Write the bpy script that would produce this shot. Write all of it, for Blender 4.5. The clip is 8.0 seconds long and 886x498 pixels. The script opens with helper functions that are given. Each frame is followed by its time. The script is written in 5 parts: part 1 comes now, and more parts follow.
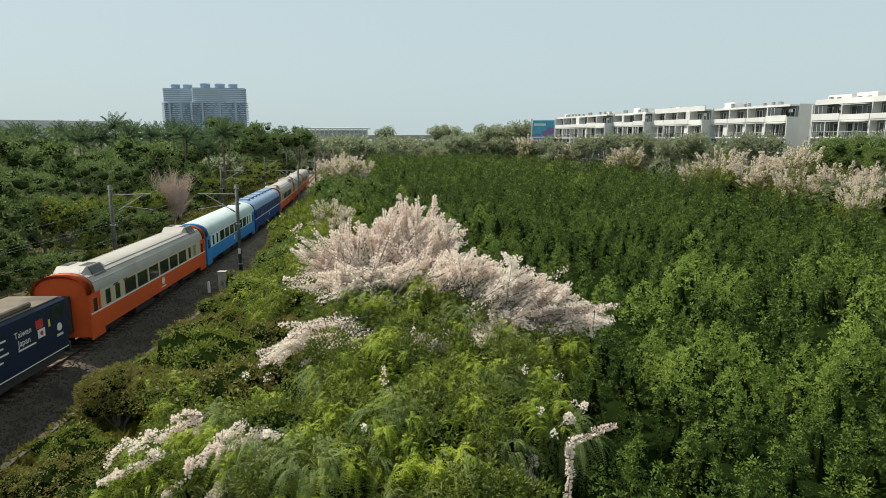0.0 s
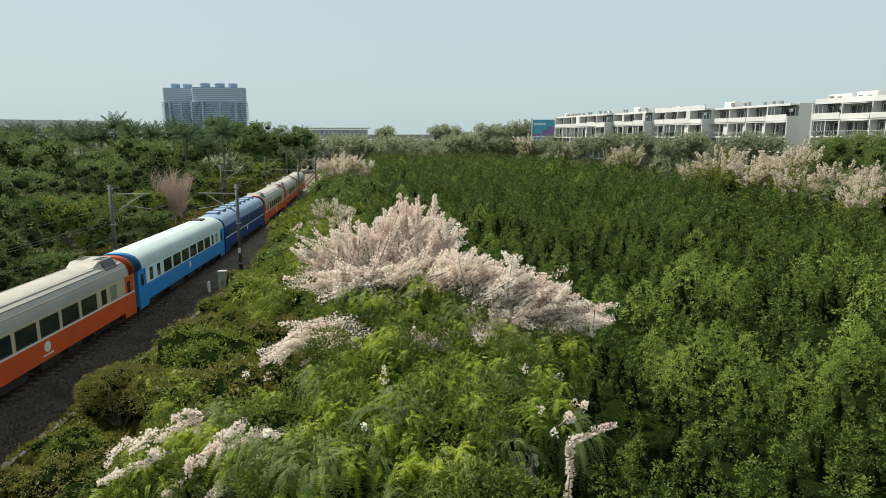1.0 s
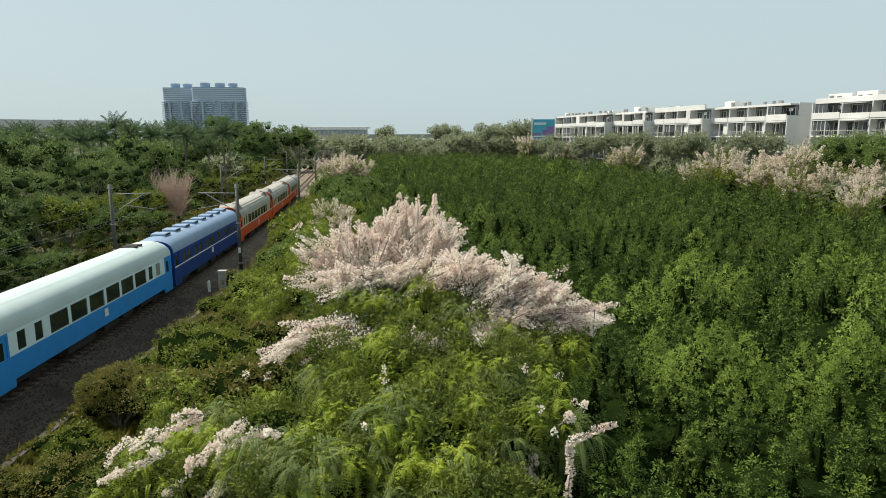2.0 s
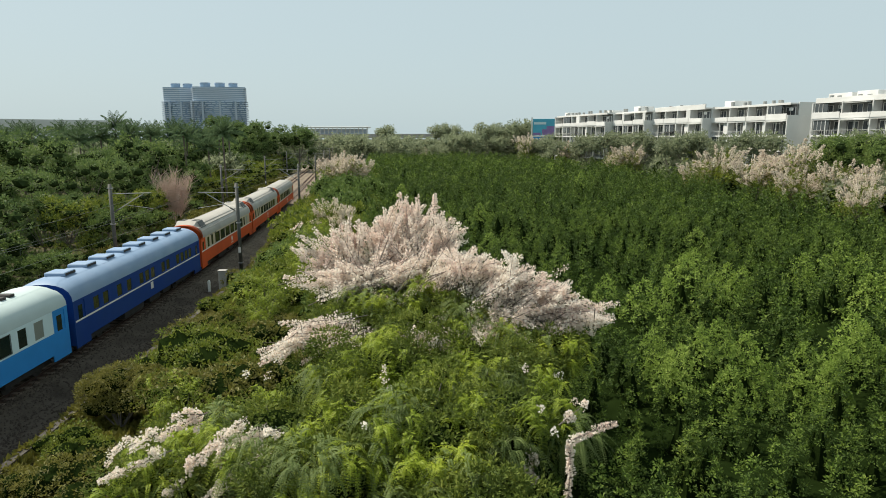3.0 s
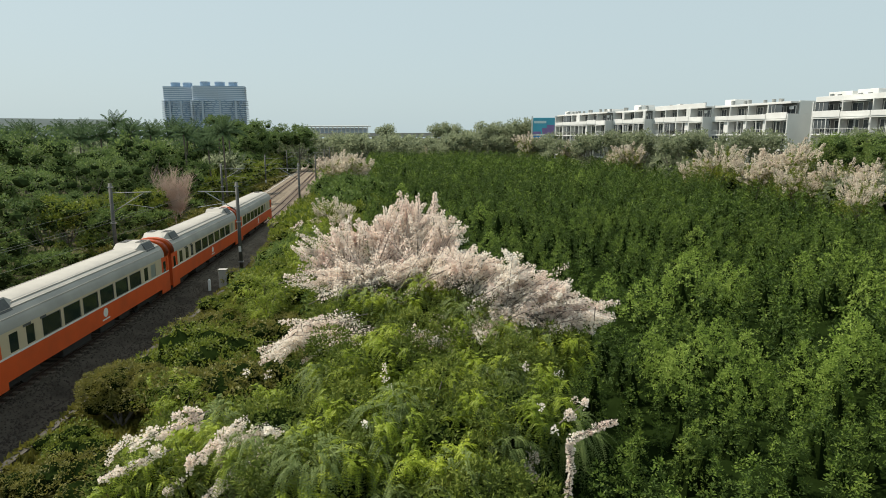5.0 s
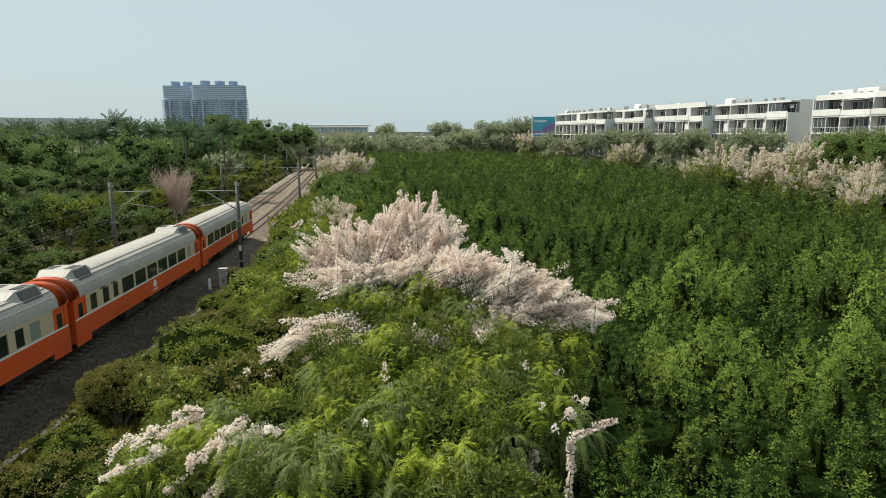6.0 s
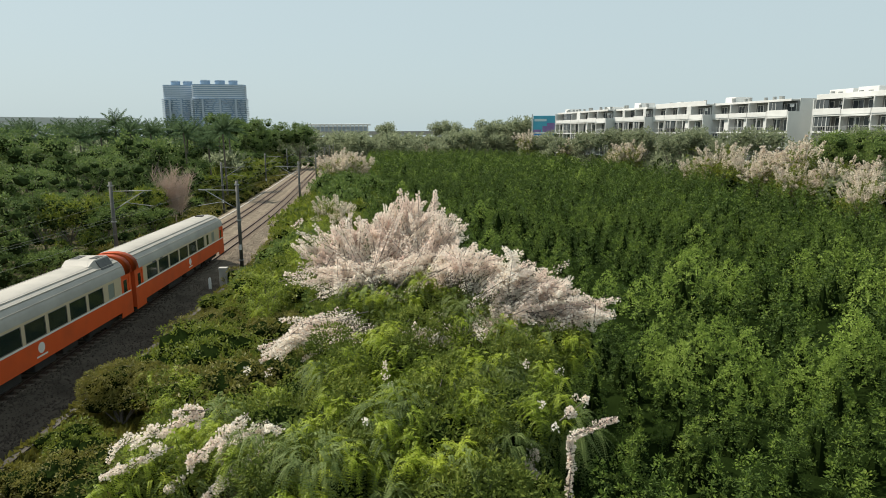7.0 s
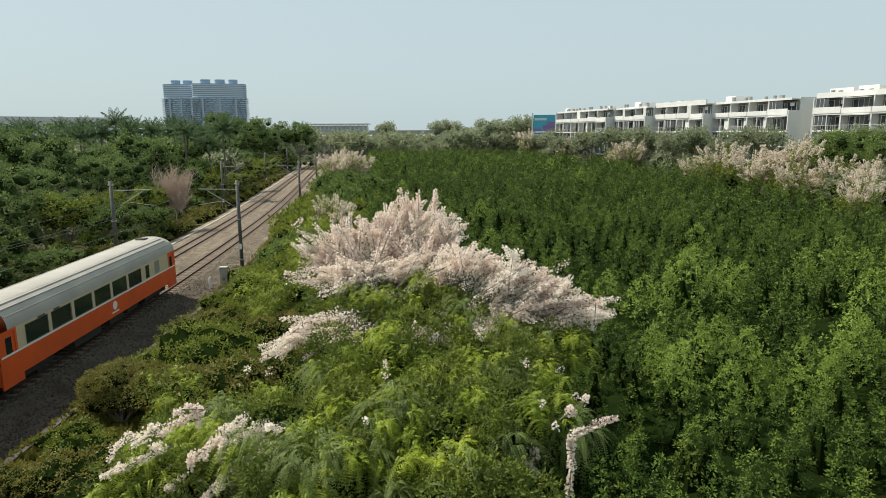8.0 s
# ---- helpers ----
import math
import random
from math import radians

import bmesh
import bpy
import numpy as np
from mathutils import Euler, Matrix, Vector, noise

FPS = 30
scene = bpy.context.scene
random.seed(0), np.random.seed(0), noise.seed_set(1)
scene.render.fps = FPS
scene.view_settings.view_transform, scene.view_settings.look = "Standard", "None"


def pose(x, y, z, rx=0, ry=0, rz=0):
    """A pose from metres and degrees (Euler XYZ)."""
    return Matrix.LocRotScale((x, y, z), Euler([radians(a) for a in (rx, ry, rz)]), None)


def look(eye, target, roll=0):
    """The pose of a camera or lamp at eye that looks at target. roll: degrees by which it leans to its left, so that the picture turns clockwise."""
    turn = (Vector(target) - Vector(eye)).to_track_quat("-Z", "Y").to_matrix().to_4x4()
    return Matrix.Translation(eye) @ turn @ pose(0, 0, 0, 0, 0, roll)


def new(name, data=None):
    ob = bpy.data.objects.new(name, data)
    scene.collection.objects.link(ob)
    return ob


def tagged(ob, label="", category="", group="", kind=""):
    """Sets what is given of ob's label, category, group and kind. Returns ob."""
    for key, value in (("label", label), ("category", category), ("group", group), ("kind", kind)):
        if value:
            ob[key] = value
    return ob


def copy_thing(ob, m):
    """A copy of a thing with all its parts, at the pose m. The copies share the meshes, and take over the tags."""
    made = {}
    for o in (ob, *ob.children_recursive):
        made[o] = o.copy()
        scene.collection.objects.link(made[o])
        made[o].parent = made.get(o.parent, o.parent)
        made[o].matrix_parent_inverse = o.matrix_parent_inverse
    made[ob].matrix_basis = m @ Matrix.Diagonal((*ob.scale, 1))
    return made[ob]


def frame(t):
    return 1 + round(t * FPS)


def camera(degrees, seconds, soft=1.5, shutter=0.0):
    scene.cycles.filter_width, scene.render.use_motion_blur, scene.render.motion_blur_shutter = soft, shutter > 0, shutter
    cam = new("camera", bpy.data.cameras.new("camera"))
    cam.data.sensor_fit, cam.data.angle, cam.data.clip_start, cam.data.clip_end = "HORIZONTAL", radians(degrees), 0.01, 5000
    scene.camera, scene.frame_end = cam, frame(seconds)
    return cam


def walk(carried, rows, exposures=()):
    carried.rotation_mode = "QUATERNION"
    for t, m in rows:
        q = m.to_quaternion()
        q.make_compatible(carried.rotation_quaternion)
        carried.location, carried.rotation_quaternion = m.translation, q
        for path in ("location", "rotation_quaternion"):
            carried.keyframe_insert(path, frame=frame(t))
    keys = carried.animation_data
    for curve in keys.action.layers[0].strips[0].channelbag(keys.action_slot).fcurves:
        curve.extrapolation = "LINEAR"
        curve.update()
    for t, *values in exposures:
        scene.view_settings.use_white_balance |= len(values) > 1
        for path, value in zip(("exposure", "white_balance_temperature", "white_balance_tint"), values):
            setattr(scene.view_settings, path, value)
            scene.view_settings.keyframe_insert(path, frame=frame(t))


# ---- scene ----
# ---- camera ----
H = 11.5
PITCH = 10.19
cam = camera(71.7, 8.0, soft=0.9)


def aim(t, part_done):
    """Slow drift of the hovering camera: tilts down, leans a little, sinks by a hand's width."""
    p, y = radians(PITCH + 0.445 * part_done), radians(0.095 * part_done)
    eye = Vector((0, 0, H - 0.04 * part_done))
    way = Vector((-math.sin(y) * math.cos(p), math.cos(y) * math.cos(p), -math.sin(p)))
    return (t, look(eye, eye + way * 50, -0.21 * part_done))


walk(cam, [aim(0, 0.0), aim(1, 0.12), aim(2, 0.18), aim(3, 0.25), aim(4.5, 0.40), aim(5.5, 0.55), aim(6.5, 0.76), aim(7.2, 0.86), aim(8, 1.0)])

# ---- world and sun ----
SUN_EL, SUN_AZ = 55, -68        # degrees; azimuth from +y towards +x
world = bpy.data.worlds.new("sky")
scene.world = world
world.use_nodes = True
wn = world.node_tree.nodes
wl = world.node_tree.links
wn.clear()
sky = wn.new("ShaderNodeTexSky")
sky.sky_type = "NISHITA"
sky.sun_disc = False
sky.sun_elevation, sky.sun_rotation = radians(SUN_EL), radians(SUN_AZ)
sky.dust_density, sky.air_density, sky.ozone_density = 3.0, 1.0, 1.5
haze = wn.new("ShaderNodeMix")
haze.data_type = "RGBA"
haze.inputs["Factor"].default_value = 0.85
haze.inputs["B"].default_value = (4.72, 5.75, 5.95, 1)
bg = wn.new("ShaderNodeBackground")
bg.inputs["Strength"].default_value = 0.10
out = wn.new("ShaderNodeOutputWorld")
wl.new(sky.outputs["Color"], haze.inputs["A"])
wl.new(haze.outputs["Result"], bg.inputs["Color"])
wl.new(bg.outputs["Background"], out.inputs["Surface"])
sun_data = bpy.data.lights.new("sun", "SUN")
sun_data.energy, sun_data.angle, sun_data.color = 5.0, radians(1.5), (1.0, 0.93, 0.80)
sun = new("sun", sun_data)
se, sa = radians(SUN_EL), radians(SUN_AZ)
sun_dir = Vector((math.sin(sa) * math.cos(se), math.cos(sa) * math.cos(se), math.sin(se)))
sun.matrix_world = look(sun_dir * 200, (0, 0, 0))
scene.view_settings.exposure = 0.3


# ---- materials ----
def nodes_of(name):
    m = bpy.data.materials.new(name)
    m.use_nodes = True
    n = m.node_tree.nodes
    return m, n, m.node_tree.links, n["Principled BSDF"]


def surface(name, a, b=None, rough=0.6, metal=0.0, scale=4.0, bump=0.0, fine=40.0, spec=0.5, dirt=None, dirt_amount=0.5):
    """Two-scale noise between colours a and b, optional dirt patches and bump."""
    m, n, l, bs = nodes_of(name)
    b = b or tuple(c * 0.8 for c in a)
    tc = n.new("ShaderNodeTexCoord")
    n1, n2 = n.new("ShaderNodeTexNoise"), n.new("ShaderNodeTexNoise")
    n1.inputs["Scale"].default_value, n2.inputs["Scale"].default_value = scale, fine
    n1.inputs["Detail"].default_value = 6
    n2.inputs["Detail"].default_value = 3
    l.new(tc.outputs["Object"], n1.inputs["Vector"])
    l.new(tc.outputs["Object"], n2.inputs["Vector"])
    add = n.new("ShaderNodeMath")
    add.operation = "MULTIPLY_ADD"
    l.new(n2.outputs["Fac"], add.inputs[0])
    add.inputs[1].default_value = 0.45
    l.new(n1.outputs["Fac"], add.inputs[2])
    ramp = n.new("ShaderNodeMapRange")
    ramp.inputs["From Min"].default_value, ramp.inputs["From Max"].default_value = 0.45, 1.0
    l.new(add.outputs[0], ramp.inputs["Value"])
    mix = n.new("ShaderNodeMix")
    mix.data_type = "RGBA"
    mix.inputs["A"].default_value, mix.inputs["B"].default_value = (*a, 1), (*b, 1)
    l.new(ramp.outputs["Result"], mix.inputs["Factor"])
    col = mix.outputs["Result"]
    if dirt:
        n3 = n.new("ShaderNodeTexNoise")
        n3.inputs["Scale"].default_value, n3.inputs["Detail"].default_value = scale * 0.37, 8
        l.new(tc.outputs["Object"], n3.inputs["Vector"])
        r3 = n.new("ShaderNodeMapRange")
        r3.inputs["From Min"].default_value, r3.inputs["From Max"].default_value = 0.5, 0.72
        r3.inputs["To Max"].default_value = dirt_amount
        l.new(n3.outputs["Fac"], r3.inputs["Value"])
        mx = n.new("ShaderNodeMix")
        mx.data_type = "RGBA"
        mx.inputs["B"].default_value = (*dirt, 1)
        l.new(col, mx.inputs["A"])
        l.new(r3.outputs["Result"], mx.inputs["Factor"])
        col = mx.outputs["Result"]
    l.new(col, bs.inputs["Base Color"])
    bs.inputs["Roughness"].default_value, bs.inputs["Metallic"].default_value = rough, metal
    bs.inputs["Specular IOR Level"].default_value = spec
    if bump:
        bp = n.new("ShaderNodeBump")
        bp.inputs["Strength"].default_value, bp.inputs["Distance"].default_value = 1.0, bump
        l.new(add.outputs[0], bp.inputs["Height"])
        l.new(bp.outputs["Normal"], bs.inputs["Normal"])
    return m


def foliage(name, dark, mid, light, glow=0.35, rough=0.5, patch=0.25, spec=0.35):
    """Leaf material: each leaf its own shade, larger patches, light passing through the blade."""
    m, n, l, bs = nodes_of(name)
    geo, tc = n.new("ShaderNodeNewGeometry"), n.new("ShaderNodeTexCoord")
    n1 = n.new("ShaderNodeTexNoise")
    n1.inputs["Scale"].default_value, n1.inputs["Detail"].default_value = patch, 3
    l.new(tc.outputs["Object"], n1.inputs["Vector"])
    mr = n.new("ShaderNodeMapRange")
    mr.inputs["From Min"].default_value, mr.inputs["From Max"].default_value = 0.3, 0.7
    mr.inputs["To Min"].default_value, mr.inputs["To Max"].default_value = 0.0, 0.5
    l.new(n1.outputs["Fac"], mr.inputs["Value"])
    ad = n.new("ShaderNodeMath")
    ad.operation = "MULTIPLY_ADD"
    ad.inputs[1].default_value = 0.5
    l.new(geo.outputs["Random Per Island"], ad.inputs[0])
    l.new(mr.outputs["Result"], ad.inputs[2])
    cr = n.new("ShaderNodeValToRGB")
    cr.color_ramp.elements[0].color, cr.color_ramp.elements[1].color = (*dark, 1), (*light, 1)
    e = cr.color_ramp.elements.new(0.5)
    e.color = (*mid, 1)
    l.new(ad.outputs[0], cr.inputs["Fac"])
    l.new(cr.outputs["Color"], bs.inputs["Base Color"])
    bs.inputs["Roughness"].default_value = rough
    bs.inputs["Specular IOR Level"].default_value = spec
    tr, ms = n.new("ShaderNodeBsdfTranslucent"), n.new("ShaderNodeMixShader")
    l.new(cr.outputs["Color"], tr.inputs["Color"])
    ms.inputs["Fac"].default_value = glow
    l.new(bs.outputs["BSDF"], ms.inputs[1])
    l.new(tr.outputs["BSDF"], ms.inputs[2])
    l.new(ms.outputs["Shader"], n["Material Output"].inputs["Surface"])
    return m


M = {}
M["field"] = foliage("field leaf", (0.022, 0.046, 0.009), (0.056, 0.096, 0.016), (0.125, 0.175, 0.028), 0.24, 0.6, 0.25, 0.2)
# young leaves; the lighter colour also paints sunlight onto the sapling tops
M["lighter"] = foliage("sun-painted young field leaf", (0.058, 0.106, 0.016), (0.110, 0.168, 0.026), (0.195, 0.255, 0.043), 0.26, 0.6, 0.25, 0.2)
M["vine"] = foliage("vine leaf", (0.125, 0.195, 0.032), (0.220, 0.310, 0.054), (0.335, 0.425, 0.098), 0.36, 0.6, 0.6, 0.25)
M["lime"] = foliage("cassia leaf", (0.125, 0.185, 0.013), (0.245, 0.320, 0.021), (0.400, 0.450, 0.038), 0.40, patch=0.8)
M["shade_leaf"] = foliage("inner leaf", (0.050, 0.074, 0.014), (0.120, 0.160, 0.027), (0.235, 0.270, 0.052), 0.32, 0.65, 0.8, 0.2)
M["shrub"] = foliage("verge leaf", (0.072, 0.106, 0.014), (0.155, 0.198, 0.025), (0.310, 0.325, 0.042), 0.38, patch=0.7)
M["dry_shrub"] = foliage("olive leaf", (0.085, 0.088, 0.019), (0.172, 0.166, 0.033), (0.285, 0.252, 0.056), 0.30, patch=0.9)
M["wood_leaf"] = foliage("woodland leaf", (0.062, 0.106, 0.028), (0.145, 0.212, 0.054), (0.290, 0.355, 0.098), 0.32, 0.6, 0.35, 0.25)
M["deep_leaf"] = foliage("dark woodland leaf", (0.050, 0.090, 0.028), (0.124, 0.188, 0.055), (0.255, 0.320, 0.096), 0.34, 0.55, 0.35, 0.3)
# distance haze is paled into this leaf colour
M["hazy_leaf"] = foliage("haze-paled far leaf", (0.175, 0.210, 0.125), (0.255, 0.290, 0.175), (0.350, 0.370, 0.230), 0.65, patch=0.06)
M["palm"] = foliage("palm leaf", (0.050, 0.090, 0.042), (0.088, 0.140, 0.064), (0.140, 0.200, 0.092), 0.38, 0.8, 0.25, 0.1)
M["bloom"] = foliage("pink petal", (0.76, 0.58, 0.53), (0.86, 0.78, 0.70), (0.93, 0.90, 0.83), 0.5, 0.7, 0.9, 0.1)
M["bloom_cream"] = foliage("cream petal", (0.60, 0.47, 0.40), (0.72, 0.645, 0.54), (0.84, 0.79, 0.67), 0.5, 0.7, 0.9, 0.1)
M["bare"] = surface("dry twigs", (0.40, 0.30, 0.24), (0.52, 0.40, 0.33), 0.9)
M["bark"] = surface("bark", (0.10, 0.085, 0.07), (0.17, 0.145, 0.12), 0.9, scale=3, bump=0.02)
# near-black colours painted for the shade inside canopy, shrubs and crowns
M["inner_shade"] = surface("leaf shade", (0.007, 0.013, 0.003), (0.014, 0.024, 0.006), 1.0, scale=1.5, bump=0.05, spec=0.0)
M["wood_shade"] = surface("woodland shade", (0.020, 0.033, 0.011), (0.038, 0.058, 0.020), 1.0, scale=1.5, bump=0.05, spec=0.0)
# inner crown shade and distance haze both put into this colour
M["hazy_shade"] = surface("haze-paled crown shade", (0.125, 0.152, 0.090), (0.170, 0.200, 0.118), 1.0, scale=0.8, spec=0.0)
M["soil"] = surface("ground", (0.055, 0.056, 0.028), (0.105, 0.092, 0.055), 0.95, scale=0.3, bump=0.03, fine=6, spec=0.05)
M["ballast"] = surface("ballast", (0.115, 0.096, 0.074), (0.260, 0.215, 0.165), 0.95, scale=1.2, bump=0.05, fine=14, spec=0.05)
M["path"] = surface("gravel path", (0.110, 0.093, 0.072), (0.275, 0.230, 0.178), 0.95, scale=0.8, bump=0.03, fine=12, spec=0.05)


def aged_stones(m, old, y0, y1):
    """Mixes an older, darker stone colour in where the line is nearer than y0, fading out by y1."""
    n, l = m.node_tree.nodes, m.node_tree.links
    bs = n["Principled BSDF"]
    lighter = bs.inputs["Base Color"].links[0].from_socket
    tc, sp, nz, ad, mr, mx, mu = (n.new(k) for k in ("ShaderNodeTexCoord", "ShaderNodeSeparateXYZ", "ShaderNodeTexNoise", "ShaderNodeMath", "ShaderNodeMapRange", "ShaderNodeMix", "ShaderNodeMix"))
    nz.inputs["Scale"].default_value = 0.35
    l.new(tc.outputs["Object"], sp.inputs[0])
    l.new(tc.outputs["Object"], nz.inputs["Vector"])
    ad.operation = "MULTIPLY_ADD"
    ad.inputs[1].default_value = 16.0
    l.new(nz.outputs["Fac"], ad.inputs[0])
    l.new(sp.outputs["Y"], ad.inputs[2])
    mr.inputs["From Min"].default_value, mr.inputs["From Max"].default_value = y0 + 8, y1 + 8
    l.new(ad.outputs[0], mr.inputs["Value"])
    mu.data_type = mx.data_type = "RGBA"
    mu.blend_type = "MULTIPLY"
    mu.inputs["Factor"].default_value = 1.0
    mu.inputs["B"].default_value = (*old, 1)
    l.new(lighter, mu.inputs["A"])
    l.new(mr.outputs["Result"], mx.inputs["Factor"])
    l.new(mu.outputs["Result"], mx.inputs["A"])
    l.new(lighter, mx.inputs["B"])
    l.new(mx.outputs["Result"], bs.inputs["Base Color"])


aged_stones(M["path"], (0.36, 0.36, 0.37), 42, 68)
aged_stones(M["ballast"], (0.50, 0.50, 0.50), 42, 66)
M["sleeper"] = surface("concrete sleeper", (0.135, 0.105, 0.083), (0.215, 0.175, 0.142), 0.9, scale=3, spec=0.05)
M["rail"] = surface("rusty rail", (0.030, 0.015, 0.010), (0.058, 0.029, 0.019), 0.75, 0.2, scale=2)
M["rail_top"] = surface("worn rail head", (0.12, 0.085, 0.065), (0.20, 0.155, 0.13), 0.45, 0.5, scale=2)
M["concrete"] = surface("weathered concrete", (0.30, 0.29, 0.27), (0.42, 0.40, 0.375), 0.9, scale=1.0, bump=0.01, dirt=(0.16, 0.15, 0.13))
M["post"] = surface("grey steel post", (0.062, 0.064, 0.058), (0.105, 0.105, 0.095), 0.7, 0.1, scale=2)
M["wire"] = surface("overhead wire", (0.10, 0.11, 0.10), (0.14, 0.15, 0.14), 0.6, 0.3)
M["galv"] = surface("galvanised tube", (0.24, 0.25, 0.24), (0.32, 0.33, 0.32), 0.6, 0.2)
M["dark"] = surface("running gear", (0.020, 0.019, 0.018), (0.045, 0.04, 0.036), 0.8, scale=5)
M["orange"] = surface("orange paint", (0.66, 0.100, 0.022), (0.60, 0.088, 0.020), 0.55, scale=1.5, dirt=(0.34, 0.075, 0.03), dirt_amount=0.4, spec=0.22)
M["cream"] = surface("cream paint", (0.53, 0.435, 0.29), (0.48, 0.39, 0.26), 0.55, scale=1.5, dirt=(0.42, 0.37, 0.29), dirt_amount=0.35, spec=0.22)
M["roof"] = surface("roof paint", (0.40, 0.375, 0.335), (0.31, 0.295, 0.265), 0.55, scale=0.9, dirt=(0.26, 0.245, 0.22), dirt_amount=0.5, spec=0.22)
M["stripe"] = surface("white stripe", (0.74, 0.71, 0.66), (0.66, 0.63, 0.58), 0.55, spec=0.22)
M["azure"] = surface("azure paint", (0.030, 0.250, 0.62), (0.028, 0.225, 0.56), 0.55, scale=1.5, dirt=(0.04, 0.18, 0.40), dirt_amount=0.3, spec=0.22)
M["aqua"] = surface("pale aqua paint", (0.62, 0.75, 0.77), (0.56, 0.69, 0.71), 0.55, scale=1.5, spec=0.22)
M["aqua_roof"] = surface("pale aqua roof", (0.48, 0.57, 0.56), (0.42, 0.50, 0.49), 0.55, scale=0.9, dirt=(0.40, 0.46, 0.45), spec=0.22)
M["royal"] = surface("royal blue paint", (0.008, 0.046, 0.215), (0.007, 0.040, 0.190), 0.55, scale=1.5, dirt=(0.02, 0.06, 0.18), dirt_amount=0.4, spec=0.22)
# sky reflection is paled into the blue roof colour
M["royal_roof"] = surface("light blue roof with sky sheen", (0.23, 0.32, 0.45), (0.18, 0.265, 0.39), 0.55, scale=0.9, dirt=(0.26, 0.33, 0.43), spec=0.22)
M["navy"] = surface("navy paint", (0.012, 0.022, 0.050), (0.010, 0.018, 0.040), 0.55, scale=1.5, spec=0.22)
M["glass"] = surface("dark window glass", (0.012, 0.022, 0.018), (0.020, 0.032, 0.026), 0.12, scale=0.5)
M["pale_glass"] = surface("frosted window glass", (0.20, 0.22, 0.19), (0.26, 0.28, 0.25), 0.3, scale=0.5)
M["amber_glass"] = surface("tinted window with curtain", (0.075, 0.070, 0.020), (0.030, 0.040, 0.022), 0.2, scale=2)
M["grille"] = surface("grey grille", (0.055, 0.055, 0.052), (0.10, 0.10, 0.096), 0.6, 0.2, scale=6)
M["white"] = surface("white paint", (0.74, 0.74, 0.72), (0.66, 0.66, 0.64), 0.7, scale=0.5, dirt=(0.52, 0.51, 0.48), dirt_amount=0.5)
M["render"] = surface("grey render", (0.62, 0.63, 0.61), (0.54, 0.55, 0.53), 0.85, scale=0.3, dirt=(0.45, 0.45, 0.435), dirt_amount=0.5)
# balcony recess walls are darkened in colour to deepen their shade
M["recess"] = surface("shade-darkened recess wall", (0.24, 0.24, 0.225), (0.15, 0.15, 0.145), 0.8, scale=0.6)
M["house_glass"] = surface("house window", (0.05, 0.06, 0.065), (0.09, 0.10, 0.105), 0.15, scale=0.8)
# blue distance haze is mixed into the three tower colours
M["tower_shaft"] = surface("haze-blue wall strip", (0.40, 0.47, 0.55), (0.36, 0.43, 0.51), 0.7, scale=0.05)
M["tower"] = surface("haze-blue tower cladding", (0.30, 0.40, 0.52), (0.26, 0.36, 0.48), 0.7, scale=0.05)
M["tower_slab"] = surface("haze-blue balcony band", (0.58, 0.65, 0.73), (0.53, 0.60, 0.68), 0.7, scale=0.05)
M["yellow"] = surface("yellow sign", (0.66, 0.50, 0.08), (0.58, 0.44, 0.07), 0.6)
M["teal"] = surface("teal billboard", (0.05, 0.33, 0.48), (0.09, 0.42, 0.55), 0.5, scale=0.3)
M["red"] = surface("red paint", (0.55, 0.03, 0.04), (0.48, 0.03, 0.035), 0.5)


# ---- mesh helpers ----
def raw_mesh(name, verts, faces, mats, idx=None, smooth=False):
    """Mesh from arrays: verts (n,3), faces (m,4) or (m,3) of indices."""
    me = bpy.data.meshes.new(name)
    verts, faces = np.asarray(verts, dtype=np.float32), np.asarray(faces, dtype=np.int32)
    k = faces.shape[1]
    me.vertices.add(len(verts))
    me.vertices.foreach_set("co", verts.ravel())
    me.loops.add(faces.size)
    me.loops.foreach_set("vertex_index", faces.ravel())
    me.polygons.add(len(faces))
    me.polygons.foreach_set("loop_start", np.arange(0, faces.size, k, dtype=np.int32))
    if idx is not None:
        me.polygons.foreach_set("material_index", np.asarray(idx, dtype=np.int32))
    me.update(calc_edges=True)
    me.polygons.foreach_set("use_smooth", np.full(len(faces), smooth))
    for m in mats:
        me.materials.append(M[m])
    return me


def hang(name, me, parent=None, label=""):
    ob = new(name, me)
    if parent:
        ob.parent = parent
    return tagged(ob, label) if label else ob


def part(name, bm, material, parent, label="", smooth=False):
    me = bpy.data.meshes.new(name)
    bm.normal_update()
    bm.to_mesh(me)
    bm.free()
    for m in ([material] if isinstance(material, str) else material):
        me.materials.append(M[m])
    if smooth:
        me.polygons.foreach_set("use_smooth", np.full(len(me.polygons), True))
    return hang(name, me, parent, label)


def box(bm, x0, x1, y0, y1, z0, z1, bevel=0.0, mi=0):
    r = bmesh.ops.create_cube(bm, size=1.0, matrix=Matrix.Translation(((x0 + x1) / 2, (y0 + y1) / 2, (z0 + z1) / 2)) @ Matrix.Diagonal((x1 - x0, y1 - y0, z1 - z0, 1)))
    fs = {f for v in r["verts"] for f in v.link_faces}
    for f in fs:
        f.material_index = mi
    if bevel:
        bmesh.ops.bevel(bm, geom=list({e for v in r["verts"] for e in v.link_edges}), offset=bevel, segments=1, affect="EDGES", profile=0.5)
    return bm


def boxes(rows, bevel=0.0):
    bm = bmesh.new()
    for r in rows:
        box(bm, *r, bevel=bevel)
    return bm


def rod(bm, a, b, r0, r1=None, seg=8):
    a, b = Vector(a), Vector(b)
    d = b - a
